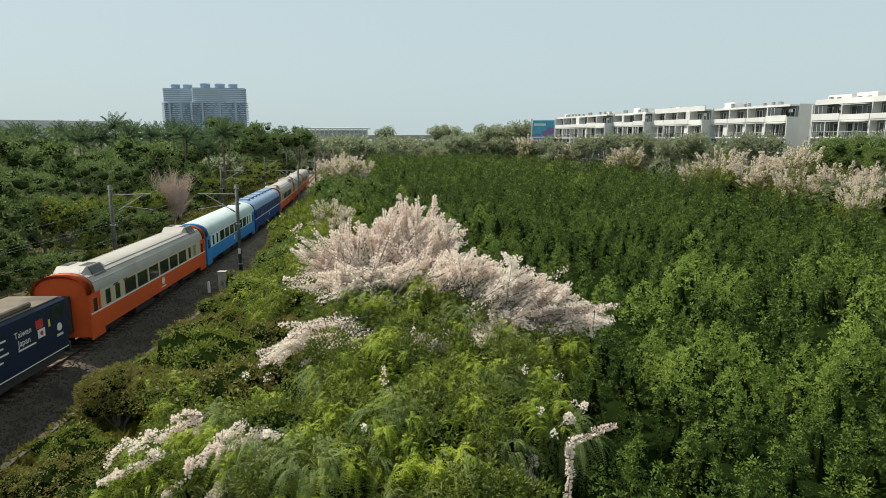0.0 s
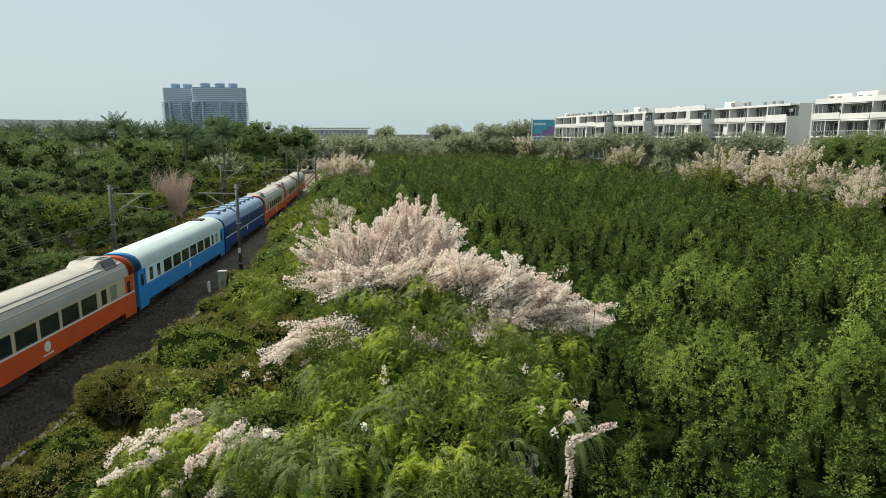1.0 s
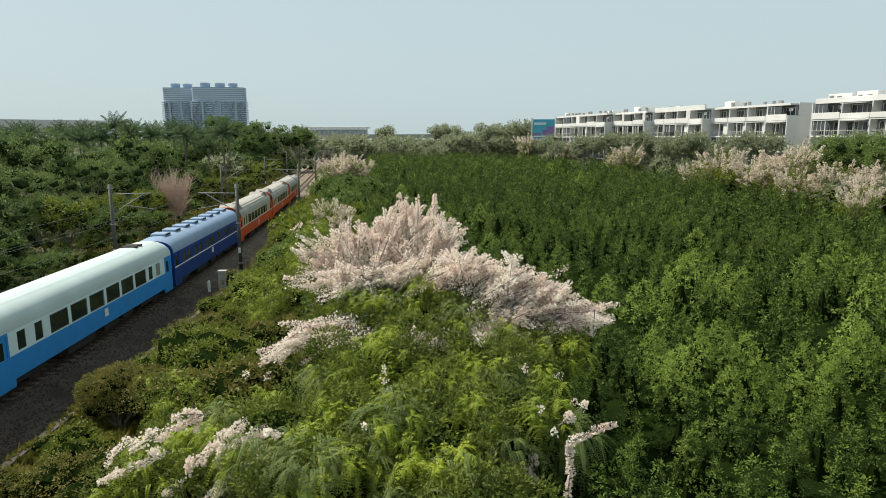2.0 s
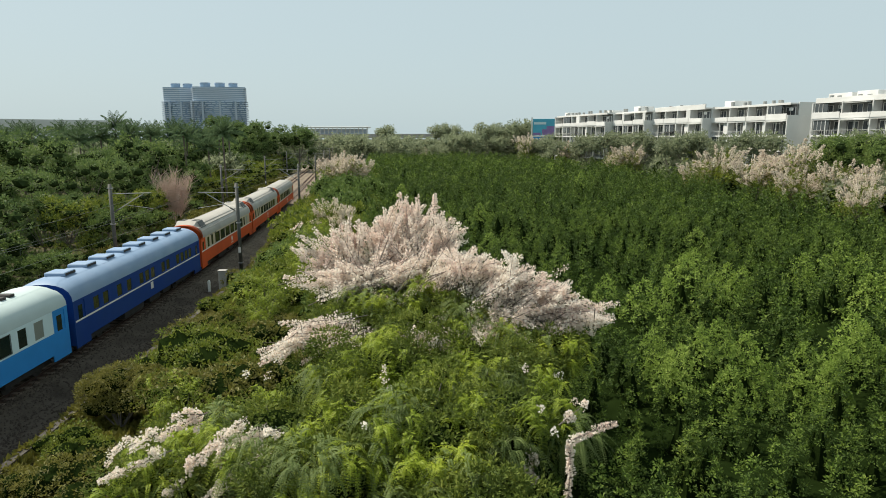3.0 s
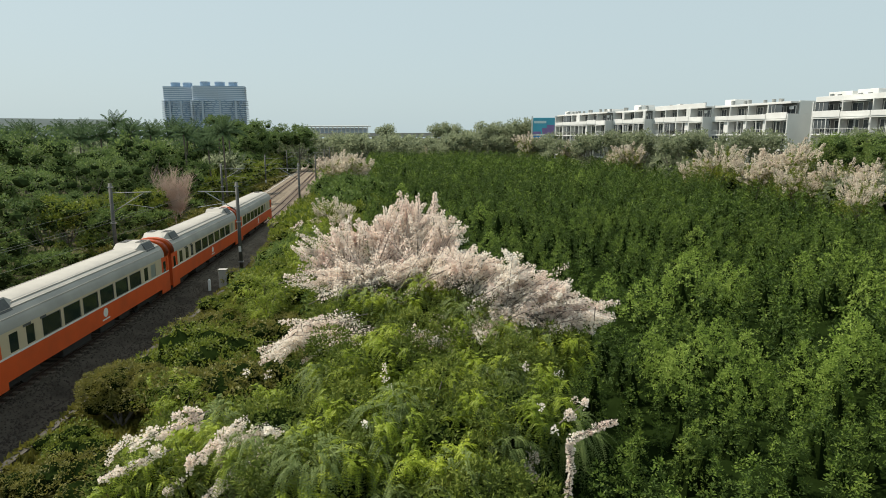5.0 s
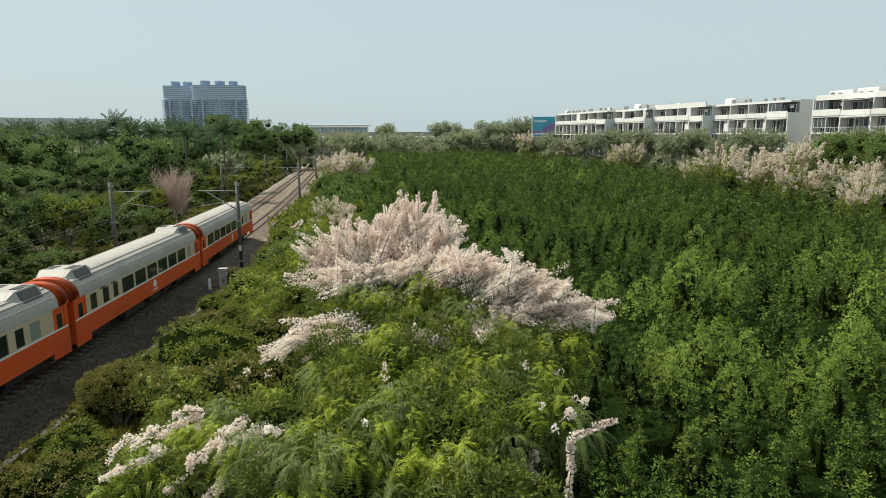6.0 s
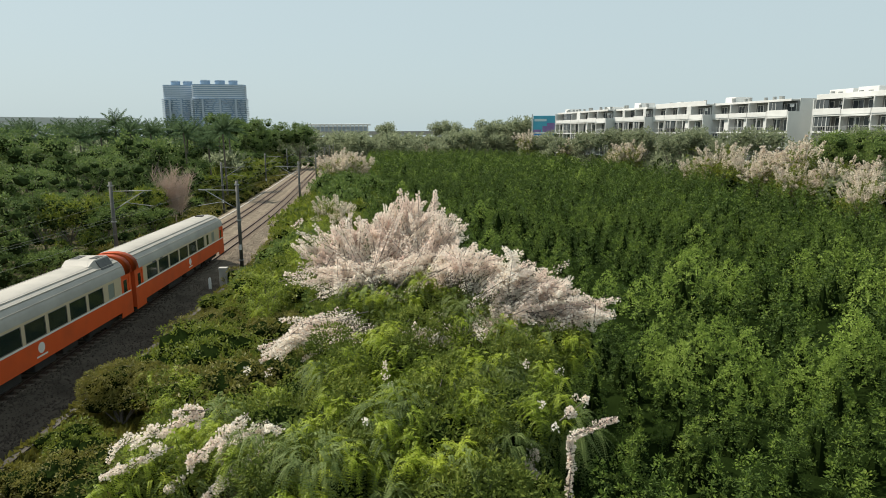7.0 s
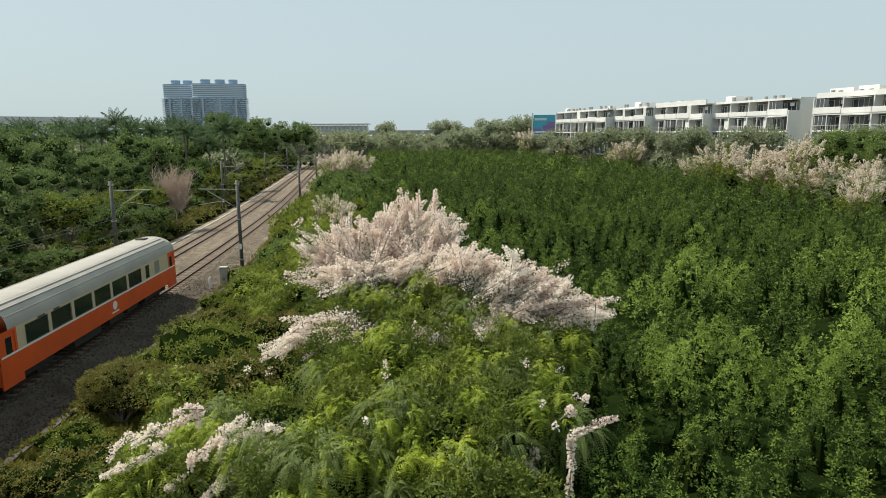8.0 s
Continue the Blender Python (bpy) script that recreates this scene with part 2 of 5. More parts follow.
    m = Matrix.Translation((a + b) / 2) @ d.to_track_quat("Z", "Y").to_matrix().to_4x4()
    bmesh.ops.create_cone(bm, cap_ends=True, segments=seg, radius1=r0, radius2=r0 if r1 is None else r1, depth=d.length, matrix=m)
    return bm


def thing(name, label, category, group="", kind="", at=None):
    ob = tagged(new(name), label, category, group, kind)
    if at is not None:
        ob.matrix_basis = at
    return ob


def leaf_arrays(P, D, N, L, W, fold=0.12):
    """Folded leaf blades: base points P, directions D, facing N, lengths L, widths W."""
    D = D / np.linalg.norm(D, axis=1, keepdims=True)
    S = np.cross(D, N)
    S /= np.linalg.norm(S, axis=1, keepdims=True) + 1e-9
    U = np.cross(S, D)
    L, W = np.asarray(L).reshape(-1, 1), np.asarray(W).reshape(-1, 1)
    mid = P + D * L * 0.5 + U * W * fold * 2
    v = np.stack([P, mid + S * W * 0.5, P + D * L, mid - S * W * 0.5], axis=1).reshape(-1, 3)
    return v, np.arange(len(v), dtype=np.int32).reshape(-1, 4)


def merge(parts):
    vs, fs, o = [], [], 0
    for v, f in parts:
        vs.append(v)
        fs.append(f + o)
        o += len(v)
    return np.concatenate(vs), np.concatenate(fs)


def unit(a):
    return a / (np.linalg.norm(a, axis=1, keepdims=True) + 1e-9)


def tubes(rows, seg=5):
    """Tapered tubes from rows (a, b, r0, r1), joined."""
    vs, fs, o = [], [], 0
    for a, b, r0, r1 in rows:
        a, b = np.array(a, float), np.array(b, float)
        d = (b - a) / (np.linalg.norm(b - a) + 1e-9)
        u = np.cross(d, [0.3, 0.9, 0.2])
        u /= np.linalg.norm(u)
        w = np.cross(d, u)
        for i in range(seg):
            q = 2 * math.pi * i / seg
            c = u * math.cos(q) + w * math.sin(q)
            vs += [a + c * r0, b + c * r1]
        for i in range(seg):
            j = (i + 1) % seg
            fs.append([o + 2 * i, o + 2 * j, o + 2 * j + 1, o + 2 * i + 1])
        o += 2 * seg
    return np.array(vs), np.array(fs)


# ---- the line of the railway ----
def track_x(y):
    u = (y - 48) / 18
    return -20.5 + 0.69 - 0.15 * 18 * (math.log1p(math.exp(u)) if u < 40 else u) + 0.9 / (1 + math.exp(max(-40, min(40, (80 - y) / 12))))


def track_dir(y):
    return Vector((track_x(y + 0.5) - track_x(y - 0.5), 1, 0)).normalized()


def beside(y, off, z=0.0):
    """Point beside the near track: off metres to its right."""
    d = track_dir(y)
    return Vector((track_x(y) + d.y * off, y - d.x * off, z))


ARC = [(-140.0, 0.0)]
while ARC[-1][0] < 900:
    y0, s0 = ARC[-1]
    ARC.append((y0 + 1.0, s0 + math.hypot(1.0, track_x(y0 + 1.0) - track_x(y0))))
ARC_Y, ARC_S = np.array([a[0] for a in ARC]), np.array([a[1] for a in ARC])
S0 = float(np.interp(0, ARC_Y, ARC_S))


def on_track(s):
    """Point of the near track's centre line at arc length s from y = 0."""
    y = float(np.interp(s + S0, ARC_S, ARC_Y))
    return Vector((track_x(y), y, 0))


def car_pose(s):
    """Pose of a car whose middle is at arc length s, standing on two bogies."""
    a, b = on_track(s - 7), on_track(s + 7)
    mid, d = (a + b) / 2, (b - a).normalized()
    return Matrix.Translation(mid) @ Matrix.Rotation(math.atan2(-d.x, d.y), 4, "Z")


def ribbon(offs, y0, y1, step, mats, idx):
    """Swept profile along the line: offs is a list of (offset, z)."""
    ys = list(np.arange(y0, y1, step)) + [y1]
    vs = [beside(y, o, z)[:] for y in ys for o, z in offs]
    k = len(offs)
    fs = [[i * k + j, i * k + j + 1, (i + 1) * k + j + 1, (i + 1) * k + j] for i in range(len(ys) - 1) for j in range(k - 1)]
    return raw_mesh("ribbon", vs, fs, mats, [idx[f % (k - 1)] for f in range(len(fs))])


# ---- ground and railway ----
def build_ground():
    n, size = 40, 3500.0
    xs = np.linspace(-size, size, n)
    g = np.array([(x, y, -0.9) for y in np.linspace(-600, 4500, n) for x in xs])
    f = [[j * n + i, j * n + i + 1, (j + 1) * n + i + 1, (j + 1) * n + i] for j in range(n - 1) for i in range(n - 1)]
    tagged(new("ground", raw_mesh("ground", g, f, ["soil"])), "grassy brown earth on both sides of the railway", "ground", kind="structure")
    bed = new("trackbed", ribbon([(-8.6, -0.89), (-7.6, -0.45), (-6.4, -0.32), (-5.6, -0.14), (-2.4, -0.14), (-1.9, -0.26), (-1.6, -0.14), (1.6, -0.14), (2.5, -0.42), (4.4, -0.5), (5.6, -0.89)], -60, 640, 4, ["ballast", "path", "soil"], [2, 1, 1, 0, 0, 0, 0, 1, 1, 2]))
    tagged(bed, "brown crushed-stone ballast bed under two railway tracks", "trackbed", kind="structure")
    # loose stones of the ballast
    rng = np.random.default_rng(3)
    k = 16000
    ys = 18 + 110 * rng.random(k) ** 1.6
    offs = np.where(rng.random(k) < 0.7, rng.uniform(0.7, 4.2, k), rng.uniform(-6.2, 0.7, k))
    c = np.array([beside(y, o, 0)[:] for y, o in zip(ys, offs)])
    c[:, 2] = np.interp(offs, [-8.6, -7.6, -6.4, -5.6, -2.4, -1.9, -1.6, 1.6, 2.5, 4.4], [-0.89, -0.45, -0.32, -0.14, -0.14, -0.26, -0.14, -0.14, -0.42, -0.5])
    oc = np.array([[1, 0, 0], [0, 1, 0], [-1, 0, 0], [0, -1, 0], [0, 0, 1]], float)
    s = rng.uniform(0.03, 0.075, (k, 1, 1)) * rng.uniform(0.6, 1.3, (k, 5, 3))
    v = c[:, None, :] + oc[None] * s
    tri = np.array([[0, 1, 4], [1, 2, 4], [2, 3, 4], [3, 0, 4]])
    f = (tri[None] + (np.arange(k) * 5)[:, None, None]).reshape(-1, 3)
    st = hang("ballast_stones", raw_mesh("ballast_stones", v.reshape(-1, 3), f, ["stone"]), bed)
    tagged(st, kind="stuff")
    for side, off in (("near", 0.0), ("far", -4.0)):
        t = thing("railway_track", "rusty steel rails on concrete sleepers", "railway track", "railway tracks", "structure")
        for e in (-0.567, 0.567):
            # the wide dark foot and the strip also hold the rail's painted shadow
            part_me = ribbon([(off + e - 0.17, -0.128), (off + e - 0.02, -0.12), (off + e - 0.03, -0.03), (off + e - 0.035, 0.0), (off + e + 0.035, 0.0), (off + e + 0.03, -0.03), (off + e + 0.02, -0.12), (off + e + 0.17, -0.128)], -60, 620, 4, ["rail", "rail_top"], [0, 0, 0, 1, 0, 0, 0])
            hang("rail", part_me, t)
            hang("rust_and_shadow", ribbon([(off + e - 0.33, -0.137), (off + e, -0.120), (off + e + 0.33, -0.137)], -60, 620, 4, ["rust_shadow"], [0, 0]), t, "brake dust, rust and painted rail shadow on the ballast")
        bm = boxes([(-1.05, 1.05, -0.13, 0.13, -0.2, -0.112)], 0.02)
        me = bpy.data.meshes.new("sleeper")
        bm.to_mesh(me)
        bm.free()
        me.materials.append(M["sleeper"])
        s = 18.0
        for i in range(230):
            y = s + i * 0.62
            d = track_dir(y)
            ob = hang("sleeper", me, t)
            ob.matrix_basis = Matrix.Translation(beside(y, off)) @ Matrix.Rotation(math.atan2(-d.x, d.y), 4, "Z")
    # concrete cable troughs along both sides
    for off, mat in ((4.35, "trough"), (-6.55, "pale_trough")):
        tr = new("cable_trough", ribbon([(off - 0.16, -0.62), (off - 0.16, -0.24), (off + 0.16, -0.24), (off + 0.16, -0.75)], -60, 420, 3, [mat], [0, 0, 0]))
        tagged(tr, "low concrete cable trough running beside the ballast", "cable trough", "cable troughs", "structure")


M["loco_roof"] = surface("brown brake dust on roof", (0.115, 0.092, 0.070), (0.20, 0.165, 0.13), 0.8, scale=1.5, dirt=(0.05, 0.045, 0.04), dirt_amount=0.6, spec=0.2)
M["trough"] = surface("dark concrete trough", (0.030, 0.026, 0.021), (0.075, 0.066, 0.054), 0.95, scale=1.5, dirt=(0.16, 0.15, 0.13), dirt_amount=0.7)
# rust stain, darkened further to paint the shadow beside each rail
M["rust_shadow"] = surface("rusty ballast with rail shadow", (0.060, 0.038, 0.026), (0.115, 0.078, 0.056), 0.95, scale=2.5, bump=0.04, fine=14, spec=0.05)
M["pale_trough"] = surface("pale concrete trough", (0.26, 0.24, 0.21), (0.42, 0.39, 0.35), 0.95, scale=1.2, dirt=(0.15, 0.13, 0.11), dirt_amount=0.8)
M["stone"] = surface("crushed stone", (0.090, 0.072, 0.058), (0.225, 0.182, 0.148), 0.95, scale=9, spec=0.1)
aged_stones(M["stone"], (0.36, 0.36, 0.37), 42, 66)


def catenary_post(y, off, reach):
    """Steel post beside the line with a bracket that reaches over the track."""
    d = track_dir(y)
    t = thing("catenary_post", "grey steel railway post with a tubular wire bracket", "railway post", "posts along the line",
              at=Matrix.Translation(beside(y, off, -0.75)) @ Matrix.Rotation(math.atan2(-d.x, d.y), 4, "Z"))
    bm = bmesh.new()
    rod(bm, (0, 0, 0), (0, 0, 8.2), 0.17, 0.15, 12)
    part("pole", bm, "post", t, smooth=True)
    part("footing", boxes([(-0.35, 0.35, -0.35, 0.35, -0.3, 0.25)], 0.04), "concrete", t, "pale concrete footing")
    sg = 1 if reach > 0 else -1
    bm = bmesh.new()
    rod(bm, (0, 0, 7.35), (reach, 0, 7.42), 0.035)
    part("top_tube", bm, "galv", t)
    bm = bmesh.new()
    rod(bm, (0, 0, 5.6), (reach * 0.82, 0, 7.38), 0.04)
    part("strut", bm, "galv", t)
    bm = bmesh.new()
    for i in range(6):
        rod(bm, (sg * (0.25 + i * 0.07), 0, 5.6 + (0.25 + i * 0.07) / (abs(reach) * 0.82) * 1.78), (sg * (0.28 + i * 0.07), 0, 5.6 + (0.28 + i * 0.07) / (abs(reach) * 0.82) * 1.78), 0.075)
    part("insulator", bm, "dark", t)
    bm = bmesh.new()
    rod(bm, (reach * 0.35, 0, 6.35), (reach * 1.02, 0, 6.0), 0.025)
    part("steady_arm", bm, "galv", t)
    for k in (0.9, 4.6, 7.8):
        part("clamp", boxes([(-0.19, 0.19, -0.19, 0.19, k, k + 0.1)]), "galv", t)
    part("number_plate", boxes([(-0.12, 0.12, -0.2, -0.17, 1.9, 2.4)]), "white", t, "pale blank marker plate")
    return t


POST_Y = (14, 55, 96, 143, 192, 243, 294, 345, 396)


def build_posts():
    for y in POST_Y:
        catenary_post(y, 3.85 if 60 < y < 100 else 3.55, -3.4)
        catenary_post(y, -7.4 if y < 60 else -7.8, 3.5)
    for off in (0.0, -4.0):
        for name, z, sag, r in (("contact_wire", 5.25, 0.0, 0.007), ("messenger_wire", 6.65, 0.5, 0.007)):
            rows, hang_rows = [], []
            for a, b in zip(POST_Y[:-1], POST_Y[1:]):
                n = 8
                for i in range(n):
                    u0, u1 = i / n, (i + 1) / n
                    p = beside(a + (b - a) * u0, off, z - sag * 4 * u0 * (1 - u0))
                    q = beside(a + (b - a) * u1, off, z - sag * 4 * u1 * (1 - u1))
                    rows.append((p, q, r, r))
                    if sag and i:
                        hang_rows.append((p, beside(a + (b - a) * u0, off, 5.25), 0.003, 0.003))
            v, f = tubes(rows + hang_rows, 4)
            tagged(new(name, raw_mesh(name, v, f, ["wire"])), "thin dark overhead wire above the track", "overhead wire", "overhead wires")


def trackside_box():
    t = thing("relay_box", "grey concrete trackside box beside the ballast", "trackside box", at=pose(*beside(47.5, 4.0, -0.5)[:], 0, 0, 3))
    part("case", boxes([(-0.3, 0.3, -0.22, 0.22, 0, 1.55)], 0.02), "concrete", t)
    part("lid", boxes([(-0.34, 0.34, -0.26, 0.26, 1.55, 1.62)], 0.015), "concrete", t)
    m = thing("marker_post", "short white concrete marker post beside the track", "marker post", at=pose(*beside(46.8, 3.1, -0.5)[:]))
    part("shaft", boxes([(-0.09, 0.09, -0.09, 0.09, 0, 0.9)], 0.02), "white", m)
    part("cap", boxes([(-0.08, 0.08, -0.08, 0.08, 0.9, 0.96)], 0.03), "white", m)


# ---- the train ----
RISE = 0.32
ROOF = [(x, 3.12 + (z - 3.12) * (1 + RISE / 0.8)) for x, z in ((1.45, 3.12), (1.42, 3.34), (1.30, 3.56), (1.06, 3.74), (0.70, 3.86), (0.30, 3.92), (-0.30, 3.92), (-0.70, 3.86), (-1.06, 3.74), (-1.30, 3.56), (-1.42, 3.34), (-1.45, 3.12))]
WB, WT = 2.12, 2.98


def roof_mesh(name, mat, y0, y1, dz=0.0, grow=0.0):
    """Curved roof with a rounded drop at both ends."""
    st = [(y0, 0.84, -0.20), (y0 + 0.25, 0.96, -0.06), (y0 + 0.7, 1.0, 0.0), (y1 - 0.7, 1.0, 0.0), (y1 - 0.25, 0.96, -0.06), (y1, 0.84, -0.20)]
    vs = [(x * (1 + grow), y, 3.12 + (z - 3.12) * k + dz) for y, k, d in st for x, z in ROOF]
    k = len(ROOF)
    fs = [[i * k + j, i * k + j + 1, (i + 1) * k + j + 1, (i + 1) * k + j] for i in range(len(st) - 1) for j in range(k - 1)]
    me = raw_mesh(name, vs, fs, [mat], smooth=True)
    return me


def car_shell(t, low, high, end, roof, stripe, wins, wz=(WB, WT), doors=(-9.05, 9.05)):
    """Body of a coach: lower panels, window band with real openings, ends, doors and roof."""
    L = 9.75
    for sx in (1, -1):
        a, b = (1.40, 1.45) if sx > 0 else (-1.45, -1.40)
        bm = bmesh.new()
        box(bm, a, b, -L, L, 0.94, 2.02)
        for e in (-1, 1):
            box(bm, min(a, b), max(a, b), e * L if e < 0 else 8.3, -8.3 if e < 0 else L, 0.60, 0.94)
        part("lower_panel", bm, low, t)
        bm = bmesh.new()
        ys = sorted([(c - w / 2, c + w / 2) for c, w, g in wins] + [(d - 0.42, d + 0.42) for d in doors])
        cut = [-8.5] + [q for p in ys for q in p if -8.5 < q < 8.5] + [8.5]
        box(bm, a, b, -8.5, 8.5, wz[1], 3.13)
        box(bm, a, b, -8.5, 8.5, 2.02, wz[0])
        for p, q in zip(cut[0::2], cut[1::2]):
            box(bm, a, b, p, q, wz[0], wz[1])
        part("window_wall", bm, high, t)
        for e in (-1, 1):
            lo, hi = (-L, -8.5) if e < 0 else (8.5, L)
            d = doors[0] if e < 0 else doors[1]
            for p, q, r in ((lo, d - 0.42, 2.02), (d + 0.42, hi, 2.02), (d - 0.42, d + 0.42, 3.0)):
                part("end_panel", boxes([(a, b, p, q, r, 3.13)]), end, t)
        for d in doors:
            dd = part("door", boxes([(a * 0.985, b * 0.975, d - 0.42, d + 0.42, 1.13, 3.0)]), end, t)
            part("door_window", boxes([(a * 0.99, b * 0.985, d - 0.2, d + 0.2, 2.0, 2.8)], 0.005), "glass", dd, "dark door window")
        s0, s1 = (1.452, 1.462) if sx > 0 else (-1.462, -1.452)
        if stripe:
            part("stripe", boxes([(s0, s1, -L + 0.1, L - 0.1, 1.98, 2.07)]), stripe, t)
        for c, w, g in wins:
            p = part("window", boxes([(a * 0.975, b * 0.985, c - w / 2, c + w / 2, wz[0], wz[1])]), g, t)
            if sx > 0 and w > 1.0:
                fr = bmesh.new()
                x0, x1 = a * 0.99, b * 1.004
                box(fr, x0, x1, c - w / 2 - 0.03, c - w / 2, wz[0] - 0.03, wz[1] + 0.03)
                box(fr, x0, x1, c + w / 2, c + w / 2 + 0.03, wz[0] - 0.03, wz[1] + 0.03)
                box(fr, x0, x1, c - w / 2, c + w / 2, wz[1], wz[1] + 0.03)
                box(fr, x0, x1, c - w / 2, c + w / 2, wz[0] - 0.03, wz[0])
                part("window_frame", fr, "grille", p)
    for e in (-1, 1):
        bm = bmesh.new()
        rim = [(1.395, 0.75)] + [(x * 0.985, 3.12 + (z - 3.12) * 0.84) for x, z in ROOF] + [(-1.395, 0.75)]
        face = bm.faces.new([bm.verts.new((x, e * (L - 0.01), z)) for x, z in rim])
        ex = bmesh.ops.extrude_face_region(bm, geom=[face])
        bmesh.ops.translate(bm, verts=[v for v in ex["geom"] if isinstance(v, bmesh.types.BMVert)], vec=(0, -e * 0.06, 0))
        bmesh.ops.recalc_face_normals(bm, faces=bm.faces[:])
        part("end_wall", bm, end, t)
    for e in (-1, 1):
        y0, y1 = (-L - 0.22, -L + 0.03) if e < 0 else (L - 0.03, L + 0.22)
        part("gangway", boxes([(-0.48, 0.48, y0, y1, 1.05, 3.1)], 0.04), "dark", t, "black rubber gangway")
        bm = bmesh.new()
        box(bm, -0.12, 0.12, e * L - 0.32 if e < 0 else L - 0.1, -L + 0.1 if e < 0 else L + 0.32, 0.72, 0.98)
        part("coupler", bm, "dark", t)
    hang("roof", roof_mesh("roof", roof, -L, L), t)
    part("underframe", boxes([(-1.25, 1.25, -L + 0.3, L - 0.3, 0.92, 1.14), (-1.15, 1.15, -3.6, -0.8, 0.35, 0.95), (-1.15, 1.15, 0.2, 1.9, 0.4, 0.95), (-1.1, 1.1, 2.6, 4.0, 0.45, 0.95)], 0.03), "dark", t)
    for y in (-7, 7):
        bogie(t, y)


def bogie(t, y, axles=(-1.1, 1.1)):
    b = part("bogie", boxes([(-1.02, -0.86, y - 1.7, y + 1.7, 0.42, 0.68), (0.86, 1.02, y - 1.7, y + 1.7, 0.42, 0.68), (-1.0, 1.0, y - 0.25, y + 0.25, 0.45, 0.8)], 0.03), "dark", t)
    for a in axles:
        bm = bmesh.new()
        for e in (-0.6, 0.6):
            rod(bm, (e - 0.065, 0, 0), (e + 0.065, 0, 0), 0.43, None, 16)
            rod(bm, (e * 1.3 - 0.1, 0, 0), (e * 1.3 + 0.1, 0, 0), 0.11, None, 8)
            for k in range(4):
                q = math.pi / 2 * k
                rod(bm, (e + math.copysign(0.066, e), 0.2 * math.cos(q), 0.2 * math.sin(q)), (e + math.copysign(0.085, e), 0.2 * math.cos(q), 0.2 * math.sin(q)), 0.06, None, 6)
        rod(bm, (-0.8, 0, 0), (0.8, 0, 0), 0.07)
        w = part("wheelset", bm, "dark", b)
        w.location = (0, y + a, 0.43)
        WHEELS.append(w)


def ac_unit(t, y, sg):
    """Roof hump with a sloping grille that faces the car's end."""
    vs, y0, y1, y2, y3 = [], y - 1.5 * sg, y - 0.95 * sg, y + 0.55 * sg, y + 1.0 * sg
    ring = lambda yy, w, z: [(-w, yy, z), (w, yy, z)]
    bm = bmesh.new()
    rows = [(y0, 0.75, 3.86 + RISE), (y1, 0.80, 4.13 + RISE), (y2, 0.80, 4.15 + RISE), (y3, 0.72, 3.86 + RISE)]
    top = [[bm.verts.new((x, yy, z)) for x in (-w, w)] for yy, w, z in rows]
    bot = [[bm.verts.new((x * 1.45, yy, 3.55 + RISE * 0.6)) for x in (-w, w)] for yy, w, z in rows]
    for i in range(3):
        bm.faces.new((top[i][0], top[i][1], top[i + 1][1], top[i + 1][0]))
        for k in (0, 1):
            bm.faces.new((top[i][k], bot[i][k], bot[i + 1][k], top[i + 1][k]))
    bm.faces.new((top[0][0], bot[0][0], bot[0][1], top[0][1]))
    bm.faces.new((top[3][0], bot[3][0], bot[3][1], top[3][1]))
    bmesh.ops.recalc_face_normals(bm, faces=bm.faces[:])
    u = part("roof_unit", bm, "roof", t)
    bm = bmesh.new()
    for k in range(6):
        yy = y2 - sg * (0.25 + 0.17 * k)
        box(bm, 0.30, 0.74, min(yy, yy + 0.10), max(yy, yy + 0.10), 4.10 + RISE, 4.165 + RISE)
        box(bm, -0.74, -0.30, min(yy, yy + 0.10), max(yy, yy + 0.10), 4.10 + RISE, 4.165 + RISE)
    part("grille", bm, "grille", u, "grey slatted roof grille")
    for e in (-1, 1):
        bm = bmesh.new()
        bmesh.ops.create_cube(bm, size=1.0, matrix=Matrix.Translation((1.02 * e, y - 0.2 * sg, 3.855 + RISE * 0.86)) @ Matrix.Rotation(radians(58) * e, 4, "Y") @ Matrix.Diagonal((0.62, 1.35, 0.03, 1)))
        part("side_grille", bm, "grille", u, "grey slatted side grille")


def roof_ribs(t, mat, n=3):
    bm = bmesh.new()
    for x, z in ((1.325, 3.66), (1.12, 3.95), (0.85, 4.10))[:n]:
        for e in (-1, 1):
            box(bm, x * e - 0.02, x * e + 0.02, -9.0, 9.0, z - 0.02, z + 0.035)
    part("roof_rib", bm, mat, t)


def emblem(t, mat, y=0.4, z=1.58):
    bm = bmesh.new()
    bmesh.ops.create_circle(bm, cap_ends=True, segments=20, radius=0.26, matrix=Matrix.Translation((1.458, y, z)) @ Matrix.Rotation(radians(90), 4, "Y"))
    r = bmesh.ops.extrude_face_region(bm, geom=bm.faces[:])
    bmesh.ops.translate(bm, verts=[v for v in r["geom"] if isinstance(v, bmesh.types.BMVert)], vec=(-0.02, 0, 0))
    box(bm, 1.45, 1.459, y - 0.42, y + 0.42, z - 0.42, z - 0.34)
    part("emblem", bm, mat, t, "plain round pale emblem with a bar")


def wide_row(a, pitch, n, w=1.5, g="glass"):
    return [(a + i * pitch, w, g) for i in range(n)]


def orange_coach(label, units, wins, arches=(-9.78, 9.28)):
    t = thing("railway_coach", label, "railway coach", "coaches of the train")
    car_shell(t, "orange", "cream", "orange", "roof", "stripe", wins)
    roof_ribs(t, "roof")
    for y, sg in units:
        ac_unit(t, y, sg)
    emblem(t, "stripe")
    # red-orange arch over both ends of the roof
    for y0 in arches:
        hang("roof_arch", roof_mesh("roof_arch", "orange", y0, y0 + 0.5, 0.012, 0.006), t, "orange painted roof end")
